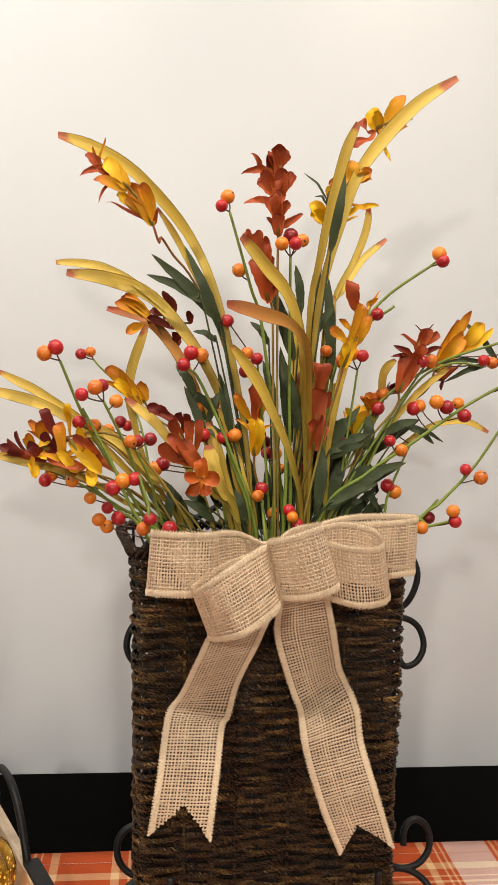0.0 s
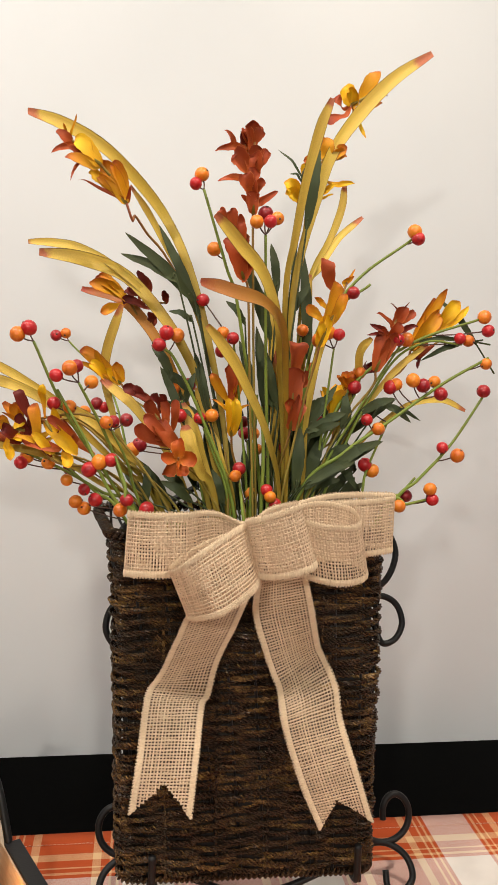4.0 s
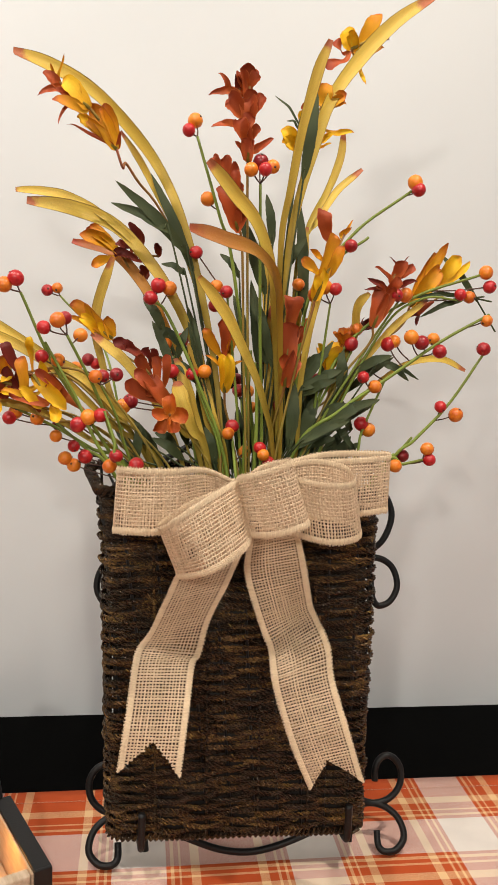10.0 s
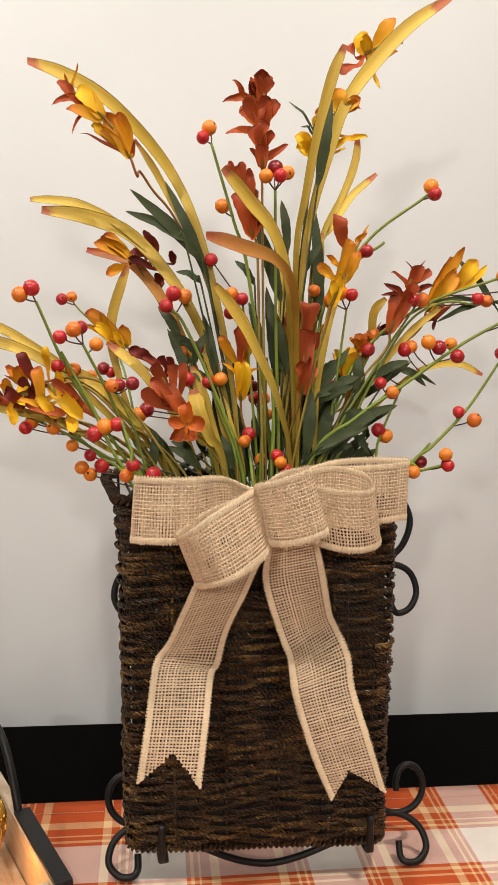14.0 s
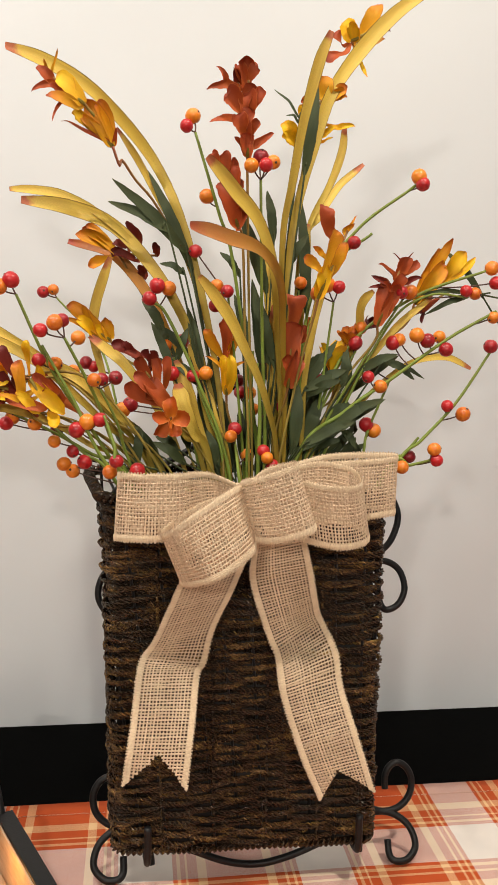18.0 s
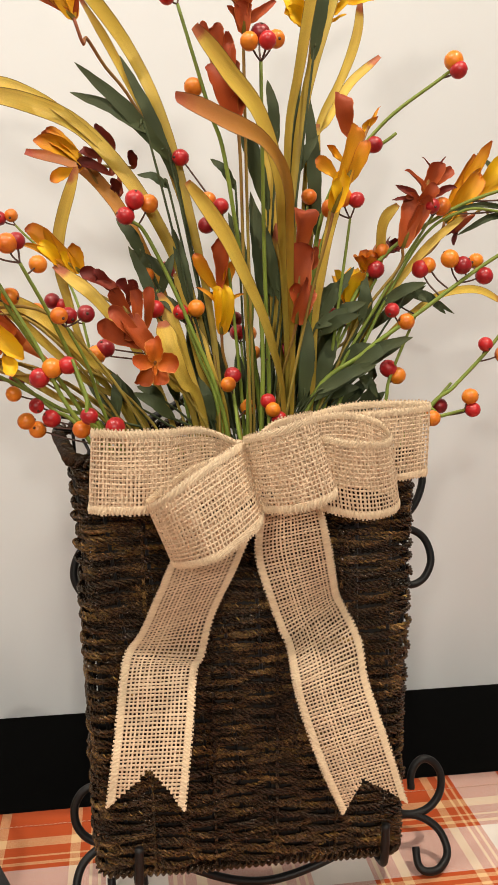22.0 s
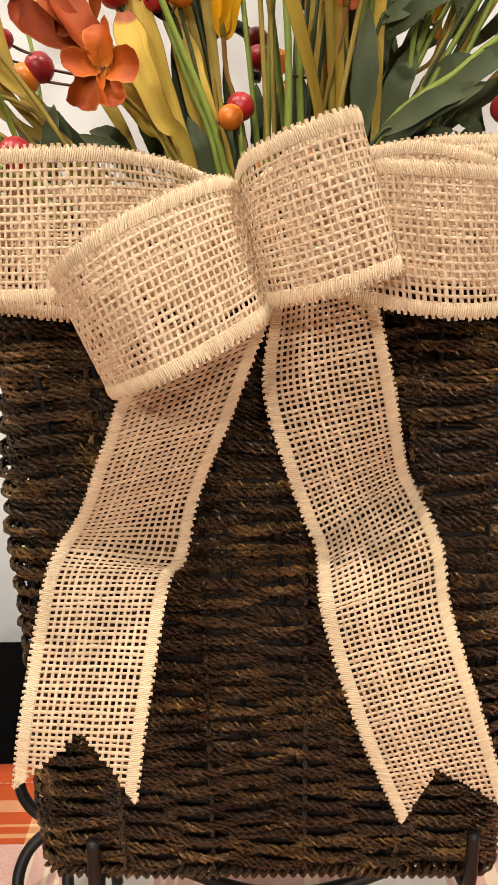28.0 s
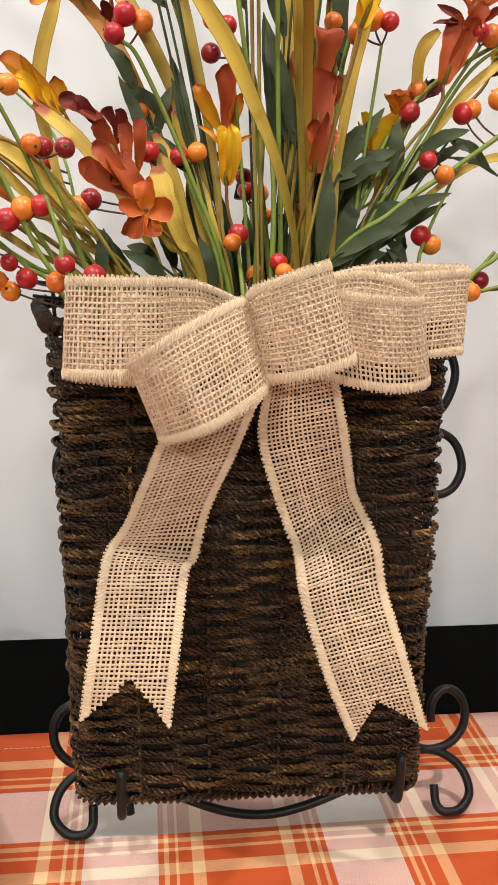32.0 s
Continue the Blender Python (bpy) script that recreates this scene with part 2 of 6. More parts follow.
MAT_FLOOR = mat_plain("floor_boards", (0.30, 0.19, 0.11), (0.20, 0.12, 0.07), 0.45, 6)
MAT_CEIL = mat_plain("ceiling_paint", (0.80, 0.79, 0.77), (0.76, 0.75, 0.73), 0.8, 20)
slab("wall_north", (5.4, 0.12, 2.4), (0, WALL_Y + 0.06, 1.2), MAT_WALL, "smooth off-white painted wall behind the table", category="wall")
# unseen closing walls, given a dark tone to reduce light bounced into the room
MAT_FAR_WALL = mat_plain("low_bounce_wall", (0.30, 0.275, 0.25), (0.27, 0.245, 0.22), 0.6, 8)
slab("wall_south", (5.4, 0.12, 2.4), (0, -3.06, 1.2), MAT_FAR_WALL, "plain unseen closing wall, toned dark to cut bounced light", category="wall")
slab("wall_west", (0.12, 3.356, 2.4), (-2.76, -1.322, 1.2), MAT_FAR_WALL, "plain unseen closing wall, toned dark to cut bounced light", category="wall")
slab("wall_east", (0.12, 3.356, 2.4), (2.76, -1.322, 1.2), MAT_FAR_WALL, "plain unseen closing wall, toned dark to cut bounced light", category="wall")
slab("floor", (5.64, 3.6, 0.1), (0, -1.32, -0.05), MAT_FLOOR, "brown wooden floor", category="floor")
slab("ceiling", (5.64, 3.6, 0.1), (0, -1.32, 2.45), MAT_CEIL, "white painted ceiling", category="ceiling")

table = thing("console_table", "black lacquered wooden table standing against the wall", "table")
part("tabletop", box((2.6, 0.80, 0.035), 0.004, (0, WALL_Y - 0.402, TABLE - 0.0195)), MAT_BLACK_TOP, table, smooth=False)
for sx in (-1.24, 1.24):
    for sy in (WALL_Y - 0.05, WALL_Y - 0.75):
        part("leg", box((0.06, 0.06, TABLE - 0.04), 0.003, (sx, sy, (TABLE - 0.04) / 2)), MAT_BLACK_TOP, table, smooth=False)


ORANGE, CREAM, WHITE = (0.55, 0.092, 0.026), (0.84, 0.56, 0.30), (0.84, 0.78, 0.72)


def plaid_bands(white, group, period):
    """One repeat of the check: a white field, fine lines, an orange field, fine lines."""
    lines = [(0.0, ORANGE), (0.12, CREAM), (0.21, ORANGE), (0.345, CREAM), (0.41, ORANGE), (0.67, CREAM)]
    k, g = white / period, group / period
    out = [(0.0, WHITE)] + [(k + p * g, c) for p, c in lines] + [(k + 0.92 * g, ORANGE)]
    far = [(1 - g + (1 - q) * g, c) for (p, c), q in zip(lines, [0.12, 0.21, 0.345, 0.41, 0.67, 0.92])][::-1]
    return out + far


def mat_plaid():
    m, nt, b = material("plaid_cotton", 0.85)
    co = coords(nt)
    warp, sep = stripes(nt, co, 0, plaid_bands(0.0545, 0.037, 0.182), 0.182, -0.1315)
    weft, _ = stripes(nt, co, 1, plaid_bands(0.058, 0.046, 0.205), 0.205, 0.0155)
    # single threads show more of the warp or of the weft
    twill = maths(nt, "SINE", maths(nt, "MULTIPLY", maths(nt, "ADD", sep.outputs[0], sep.outputs[1]), 5200.0))
    fine = noise_tex(nt, co, 1500.0, 2)
    k = maths(nt, "ADD", maths(nt, "MULTIPLY", twill, 0.10), maths(nt, "MULTIPLY", fine, 1.0))
    cloth_colour = mix(nt, k, warp, weft)
    worn = noise_tex(nt, co, 25.0, 3)
    nt.links.new(mix(nt, 1.0, cloth_colour, ramp(nt, worn, [(0.3, (0.90, 0.90, 0.91)), (0.7, (1, 1, 1))]), "MULTIPLY"), b.inputs["Base Color"])
    b.inputs["Specular IOR Level"].default_value = 0.15
    bump(nt, b, fine, 0.35, 0.0006)
    return m


MAT_PLAID = mat_plaid()


def cloth_mesh():
    nx, ny = 90, 40
    x0, x1, y0, y1 = -1.1, 1.1, -0.455, 0.156
    v, f = [], []
    for j in range(ny + 1):
        for i in range(nx + 1):
            x, y = lerp(x0, x1, i / nx), lerp(y0, y1, j / ny)
            z = TABLE + 0.0016 + 0.0010 * noise.noise(Vector((x * 5, y * 5, 0))) + (0.0008 if y > y1 - 0.02 else 0)
            v.append((x, y, z))
    n = len(v)
    v += [(a, b, TABLE - 0.0012) for a, b, c in v]
    w = nx + 1
    for j in range(ny):
        for i in range(nx):
            a = j * w + i
            f.append((a, a + 1, a + w + 1, a + w))
    for i in range(nx):
        a = ny * w + i
        f.append((a, a + 1, n + a + 1, n + a))
        f.append((i + 1, i, n + i, n + i + 1))
    return v, f


cloth = new("tablecloth", mesh_of("tablecloth", *cloth_mesh(), MAT_PLAID))
tagged(cloth, "orange and white plaid cotton runner lying on the black table", "tablecloth")
MAT_HEM = mat_burlap("hem_thread", (0.80, 0.55, 0.42), (0.70, 0.42, 0.30))


def hem_stitches():
    out = []
    rng = random.Random(5)
    for i in range(290):
        x = -0.62 + i * 0.0046
        y = 0.133 + 0.0004 * rng.uniform(-1, 1)
        z = TABLE + 0.0034 + 0.0010 * noise.noise(Vector((x * 5, y * 5, 0)))
        out.append(tube([Vector((x, y, z - 0.0006)), Vector((x + 0.0015, y, z)), Vector((x + 0.0031, y + 0.0002, z - 0.0006))], 0.00035, 5)[:2])
    return join(out)


tagged(part("hem_stitching", hem_stitches(), MAT_HEM, cloth, "row of pale stitches along the hem"), kind="stuff")

# ---- the basket ----
BASKET_AT = pose(-0.0075, 0.002, 0.7900, 0, -1.2, -2.6)
BASKET_H, STAKE_GAP = 0.352, 0.0330


def basket_ring(h, n, inset=0.0, sides_only=False):
    """Points round the basket at height h, starting at the back: x, y, outward x, outward y, length along."""
    k = h / BASKET_H
    w, d, r = lerp(0.1283, 0.1327, k) - inset, lerp(0.040, 0.098, k), lerp(0.014, 0.018, k)
    y0, y1 = 0.0035 + inset, 0.0035 + d - inset
    segs = []
    straight = [((-w, y1 - r), (-w, y0 + r), (-1, 0)), ((-w + r, y0), (w - r, y0), (0, -1)),
                ((w, y0 + r), (w, y1 - r), (1, 0)), ((w - r, y1), (-w + r, y1), (0, 1))]
    centres = [(-w + r, y0 + r), (w - r, y0 + r), (w - r, y1 - r), (-w + r, y1 - r)]
    start = [math.pi, 1.5 * math.pi, 0.0, 0.5 * math.pi]
    lens = []
    for s in straight:
        lens += [math.hypot(s[1][0] - s[0][0], s[1][1] - s[0][1]), r * math.pi / 2]
    total = sum(lens[:5]) if sides_only else sum(lens)
    out = []
    for i in range(n):
        q = i / n * total
        a = q
        for j, length in enumerate(lens):
            if q <= length or j == 7:
                break
            q -= length
        if j % 2 == 0:
            p0, p1, nn = straight[j // 2]
            t = q / length
            out.append((lerp(p0[0], p1[0], t), lerp(p0[1], p1[1], t), nn[0], nn[1], a))
        else:
            c, a0 = centres[j // 2], start[j // 2]
            ang = a0 + q / r
            out.append((c[0] + r * math.cos(ang), c[1] + r * math.sin(ang), math.cos(ang), math.sin(ang), a))
    # near the rim the sides spread towards the back
    flare = 0.18 * max(0.0, (k - 0.90) / 0.10) ** 1.5
    return [(x * (1 + flare * (y - y0) / (y1 - y0)), y, nx, ny, a) for x, y, nx, ny, a in out], total


def rope_row(row, h):
    """Two thin two-ply cords lying on one another, woven past the stakes along the left side, the front and the right side."""
    n, sides = 560, 5
    ring = np.array(basket_ring(h, n, 0.0, True)[0])
    s = ring[:, 4]
    rng = np.random.RandomState(100 + row)
    ph = rng.rand(12) * 6.28
    wave = np.cos(math.pi * (s - 0.02) / STAKE_GAP + math.pi * (row % 2))
    out = 0.0025 * wave + 0.0006 * np.sin(s * 61 + ph[0]) + 0.0005 * np.sin(s * 143 + ph[1])
    dz = 0.0011 * np.sin(s * 31 + row * 0.21) + 0.0006 * np.sin(s * 83 + row * 0.5 + ph[2]) + 0.0004 * np.sin(s * 150 + ph[3])
    V, F, U = [], [], []
    for strand in range(4):
        cord, ply = divmod(strand, 2)
        if ply == 0:
            q = rng.rand(8) * 6.28
            pitch = rng.uniform(0.0078, 0.0120)
            twist = -(2 * math.pi * s / pitch + 1.2 * np.sin(s * 39 + q[0]) + 0.7 * np.sin(s * 88 + q[1])) + q[2]
            swell = 1 + 0.13 * np.sin(s * 70 + q[3]) + 0.08 * wave + 0.09 * np.sin(s * 190 + q[4])
            o2 = out + 0.0006 * np.sin(s * 95 + q[5]) + 0.0003 * cord
            z2 = h + dz + (2 * cord - 1) * 0.00138 * (1 + 0.3 * np.sin(s * 52 + ph[7]))
        ang = twist + math.pi * ply + 0.35 * np.sin(s * 120 + q[6] + ply)
        o3, z3 = o2 + 0.00105 * swell * np.cos(ang), z2 + 0.00095 * swell * np.sin(ang)
        cx, cy = ring[:, 0] + ring[:, 2] * o3, ring[:, 1] + ring[:, 3] * o3
        fat = 0.00098 * rng.uniform(0.85, 1.15) * swell
        v = np.empty((n, sides, 3))
        for j in range(sides):
            rr = fat * (1 + 0.12 * math.sin(j * 2.4) + 0.10 * rng.randn(n))
            spin = 2 * math.pi * j / sides + twist
            v[:, j, 0] = cx + ring[:, 2] * rr * np.cos(spin)
            v[:, j, 1] = cy + ring[:, 3] * rr * np.cos(spin)
            v[:, j, 2] = z3 + rr * np.sin(spin)
        idx = np.arange(n * sides).reshape(n, sides) + strand * n * sides
        f = np.stack([idx[:-1], np.roll(idx[:-1], -1, axis=1), np.roll(idx[1:], -1, axis=1), idx[1:]], axis=-1).reshape(-1, 4)
        aa = np.arange(sides) / sides
        uv = np.stack([np.repeat(s[:, None] * 90, sides, 1), np.repeat(np.abs(aa * 2 - 1)[None, :], n, 0) * 0.9 + strand * 3.3 + row], -1)
        V.append(v.reshape(-1, 3)), F.append(f), U.append(uv.reshape(-1, 2))
    return np.concatenate(V).tolist(), [tuple(q) for q in np.concatenate(F).tolist()], np.concatenate(U)


def twisted_rim(h, radius, pitch, rise=0.0):
    """A two-ply cord running round the basket; rise: how much higher its back lies than its front."""
    n, sides = 1000, 7
    ring = np.array(basket_ring(max(0.0, min(h, BASKET_H)), n)[0])
    s = ring[:, 4]
    rng = np.random.RandomState(int(h * 1000) + 7)
    y0, y1 = ring[:, 1].min(), ring[:, 1].max()
    up = rise * np.clip((ring[:, 1] - y0) / (y1 - y0), 0, 1) ** 1.4 + 0.0006 * np.sin(s * 47)
    turns = round(s[-1] / pitch)
    V, F, U = [], [], []
    for ply in range(2):
        ang = 2 * math.pi * turns * s / s[-1] + math.pi * ply + 0.5 * np.sin(s * 60)
        cx, cy = ring[:, 0] + ring[:, 2] * radius * np.cos(ang), ring[:, 1] + ring[:, 3] * radius * np.cos(ang)
        cz = h + up + radius * np.sin(ang)
        v = np.empty((n, sides, 3))
        for j in range(sides):
            a = 2 * math.pi * j / sides + ang * 0.8
            rr = radius * (1.02 + 0.12 * math.sin(j * 2.4) + 0.05 * rng.randn(n))
            v[:, j, 0] = cx + ring[:, 2] * rr * np.cos(a)
            v[:, j, 1] = cy + ring[:, 3] * rr * np.cos(a)
            v[:, j, 2] = cz + rr * np.sin(a)
        idx = np.arange(n * sides).reshape(n, sides) + ply * n * sides
        f = np.stack([idx[:-1], np.roll(idx[:-1], -1, axis=1), np.roll(idx[1:], -1, axis=1), idx[1:]], axis=-1).reshape(-1, 4)
        uv = np.stack([np.repeat(s[:, None] * 70, sides, 1), np.repeat(np.abs(np.arange(sides) / sides * 2 - 1)[None, :], n, 0) * 1.6 + ply * 3.3], -1)
        V.append(v.reshape(-1, 3)), F.append(f), U.append(uv.reshape(-1, 2))
    return np.concatenate(V).tolist(), [tuple(q) for q in np.concatenate(F).tolist()], np.concatenate(U)


basket = thing("wicker_basket", "tall flat dark brown woven seagrass basket standing on an iron easel", "basket", at=BASKET_AT)
ROWS_OF_ROPE = 64
for row in range(ROWS_OF_ROPE):
    h = 0.0075 + row * (BASKET_H - 0.011) / (ROWS_OF_ROPE - 1)
    part("rope_strand", rope_row(row, h), MAT_ROPE, basket)
part("bottom_rim", twisted_rim(0.0005, 0.0021, 0.0105), MAT_ROPE, basket)
part("top_rim", twisted_rim(BASKET_H, 0.0029, 0.0110, 0.010), MAT_ROPE, basket)
for sx in (-1, 1):
    frame_wire = part("frame_wire", tube([Vector((sx * 0.136, 0.058, BASKET_H - 0.03)), Vector((sx * 0.138, 0.060, BASKET_H + 0.030))], 0.0014, 6), MAT_IRON, basket, "thin black wire standing up at the rim")
    for dz in (0.014, 0.024):
        part("cross_wire", tube([Vector((sx * 0.130, 0.057, BASKET_H + dz)), Vector((sx * 0.152, 0.064, BASKET_H + dz + 0.002))], 0.0013, 6), MAT_IRON, frame_wire)


def twine(x):
    """A thin vertical cord at the front that dips behind every other row of ropes."""
    hs = np.linspace(0.004, BASKET_H - 0.006, 260)
    step = (BASKET_H - 0.011) / (ROWS_OF_ROPE - 1)
    pieces = []
    for ply in range(2):
        ang = 2 * math.pi * hs / 0.0070 + math.pi * ply
        pts = [Vector((x * lerp(0.968, 1.0, h / BASKET_H) + 0.0009 * math.cos(a), 0.0022 - 0.0044 * max(-0.4, math.cos(math.pi * (h - 0.0075) / step)) + 0.0006 * math.sin(a), h)) for h, a in zip(hs, ang)]
        pieces.append(tube(pts, 0.0008, 5))
    return join(pieces)


for x in (-0.084, -0.032, 0.021, 0.073):
    part("twine_stake", twine(x), MAT_ROPE, basket)
rings = [(h, basket_ring(h, 24, 0.001)[0]) for h in (0.0, BASKET_H * 0.45, BASKET_H * 0.88, BASKET_H)]
for i in range(24):
    part("wire_stake", tube([Vector((q[i][0], q[i][1], h)) for h, q in rings], 0.0014, 6), MAT_IRON, basket)
part("base", box((0.250, 0.032, 0.004), 0.001, (0, 0.0235, 0.001)), MAT_ROPE, basket)
# near-black sheet added so gaps between the ropes look shaded, and closes the back
MAT_SHADE_LINER = mat_plain("weave_gap_shade", (0.006, 0.0035, 0.0022), (0.003, 0.002, 0.0012), 0.8, 40)


def inner_shade_wall():
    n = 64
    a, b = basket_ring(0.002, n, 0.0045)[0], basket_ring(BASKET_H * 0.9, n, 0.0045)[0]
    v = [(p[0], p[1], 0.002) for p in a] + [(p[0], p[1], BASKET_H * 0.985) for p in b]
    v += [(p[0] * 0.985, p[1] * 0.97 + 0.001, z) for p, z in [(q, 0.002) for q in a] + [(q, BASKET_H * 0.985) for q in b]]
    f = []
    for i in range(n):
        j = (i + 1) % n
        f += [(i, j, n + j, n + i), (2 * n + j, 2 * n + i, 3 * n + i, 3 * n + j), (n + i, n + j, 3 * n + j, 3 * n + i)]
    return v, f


part("inner_shade_wall", inner_shade_wall(), MAT_SHADE_LINER, basket)

# ---- the iron easel ----
def on_easel(x, z, fwd=0.0):
    return Vector((x, 0.032 + 0.235 * (z - 0.75) - fwd, z))


def rod(name, keys, parent, n=40, r=0.0036):
    pts = curve_points(keys, n)
    ob = part(name, tube(pts, r, 10), MAT_IRON, parent)
    return ob


easel = thing("iron_easel", "black wrought iron display easel with scrolled sides on plaid cloth", "easel")
CX = 0.010
for sx in (-1, 1):
    E = lambda x, z, fwd=0.0, sx=sx: on_easel(CX + sx * x, z, fwd)
    rod("side_upright", [E(0.108, 0.757), E(0.112, 0.80), E(0.118, 0.95), E(0.124, 1.06), E(0.110, 1.14)], easel)
    rod("foot_scroll", [E(0.136, 0.773, 0.011), E(0.136, 0.7615, 0.017), E(0.142, 0.7575, 0.021), E(0.155, 0.7585, 0.020), E(0.165, 0.768, 0.014), E(0.160, 0.783, 0.006), E(0.143, 0.793, 0.001), E(0.124, 0.794), E(0.112, 0.786)], easel, 60)
    rod("lower_scroll", [E(0.1375, 0.817), E(0.1375, 0.828), E(0.1420, 0.838), E(0.1510, 0.8425), E(0.1605, 0.838), E(0.1665, 0.827), E(0.1655, 0.813), E(0.1580, 0.802), E(0.1460, 0.7955), E(0.1310, 0.7950), E(0.114, 0.802)], easel, 60)
    rod("upper_scroll", [E(0.134, 1.028), E(0.135, 1.010), E(0.142, 0.999), E(0.156, 1.004), E(0.164, 1.020), E(0.159, 1.039), E(0.145, 1.049), E(0.122, 1.051)], easel, 60)
    rod("shoulder_arc", [E(0.118, 1.055), E(0.137, 1.060), E(0.150, 1.072), E(0.158, 1.092), E(0.156, 1.108), E(0.145, 1.126), E(0.125, 1.142), E(0.10, 1.150)], easel, 60)
    rod("crest_scroll", [E(0.10, 1.150), E(0.06, 1.175), E(0.044, 1.21), E(0.052, 1.245), E(0.038, 1.262), E(0.020, 1.25), E(0.022, 1.23)], easel, 60)
    rod("peg", [E(0.1, 0.788), Vector((CX - 0.010 + sx * 0.103, 0.015, 0.7865)), Vector((CX - 0.010 + sx * 0.103, -0.002, 0.7865)), Vector((CX - 0.010 + sx * 0.103, -0.0110, 0.7945)), Vector((CX - 0.010 + sx * 0.103, -0.0110, 0.827))], easel, 40, 0.0036)
rod("cross_bar", [on_easel(CX - 0.112, 0.786), on_easel(CX - 0.090, 0.785, 0.010), (-0.059, 0.020, 0.780), (-0.024, 0.019, 0.7655), (0.007, 0.019, 0.7605), (0.036, 0.019, 0.7655), (0.068, 0.020, 0.777), on_easel(CX + 0.090, 0.785, 0.010), on_easel(CX + 0.112, 0.786)], easel, 60)
rod("upper_bar", [on_easel(CX - 0.12, 1.05), on_easel(CX, 1.055), on_easel(CX + 0.12, 1.05)], easel)
rod("back_leg", [on_easel(CX, 1.05), Vector((CX, 0.19, 0.90)), Vector((CX, 0.205, 0.7555))], easel)

# ---- the burlap bow ----
PITCH = 0.0028


def catmull(keys, u):
    """Rows of keys (any width) at the parameters u in 0..1, with even length along."""
    k = np.array(keys, float)
    fine = np.linspace(0, len(k) - 1, 40 * (len(k) - 1) + 1)

    def at(s):
        j = np.clip(s.astype(int), 0, len(k) - 2)
        t = (s - j)[:, None]
        p1, p2 = k[j], k[j + 1]
        p0 = np.where((j > 0)[:, None], k[np.maximum(j - 1, 0)], 2 * p1 - p2)
        p3 = np.where((j < len(k) - 2)[:, None], k[np.minimum(j + 2, len(k) - 1)], 2 * p2 - p1)
        return 0.5 * (2 * p1 + (p2 - p0) * t + (2 * p0 - 5 * p1 + 4 * p2 - p3) * t ** 2 + (3 * p1 - p0 - 3 * p2 + p3) * t ** 3)

    pts = at(fine)
    d = np.concatenate([[0], np.cumsum(np.linalg.norm(np.diff(pts[:, :3], axis=0), axis=1))])
    return at(np.interp(np.asarray(u) * d[-1], d, fine)), d[-1]


class Ribbon:
    """A band of cloth. keys: centre x y z and the half width as a vector, from one end to the other."""

    def __init__(self, keys):
        self.keys = keys
        self.length = catmull(keys, [0.0])[1]
        self.width = 2 * np.mean([np.linalg.norm(k[3:]) for k in keys])

    def at(self, u, v):
        """u along 0..1, v across -1..1, arrays of one shape."""
        shape = np.shape(u)
        q = catmull(self.keys, np.ravel(u))[0]
        p = q[:, :3] + q[:, 3:] * np.ravel(v)[:, None]
        return p.reshape(*shape, 3)

    def normal(self, u, v):
        e = 0.004
        du = self.at(np.clip(u + e, 0, 1), v) - self.at(np.clip(u - e, 0, 1), v)
        dv = self.at(u, v + 0.05) - self.at(u, v - 0.05)
        n = np.cross(du, dv)
        return n / (np.linalg.norm(n, axis=-1, keepdims=True) + 1e-9)


def thread(p, nrm, half_w, half_t):
    """A flat six-sided strand along p (n x 3)."""
    d = np.gradient(p, axis=0)
    d /= np.linalg.norm(d, axis=1, keepdims=True) + 1e-9
    side = np.cross(d, nrm)
    side /= np.linalg.norm(side, axis=1, keepdims=True) + 1e-9
    n = len(p)
    ring = [(1, 0), (0.55, 1), (-0.55, 1), (-1, 0), (-0.55, -1), (0.55, -1)]
    v = np.stack([p + side * (a * half_w)[:, None] + nrm * (b * half_t) for a, b in ring], axis=1)
    idx = np.arange(n * 6).reshape(n, 6)
    f = np.stack([idx[:-1], np.roll(idx[:-1], -1, 1), np.roll(idx[1:], -1, 1), idx[1:]], -1).reshape(-1, 4)
    return v.reshape(-1, 3), f


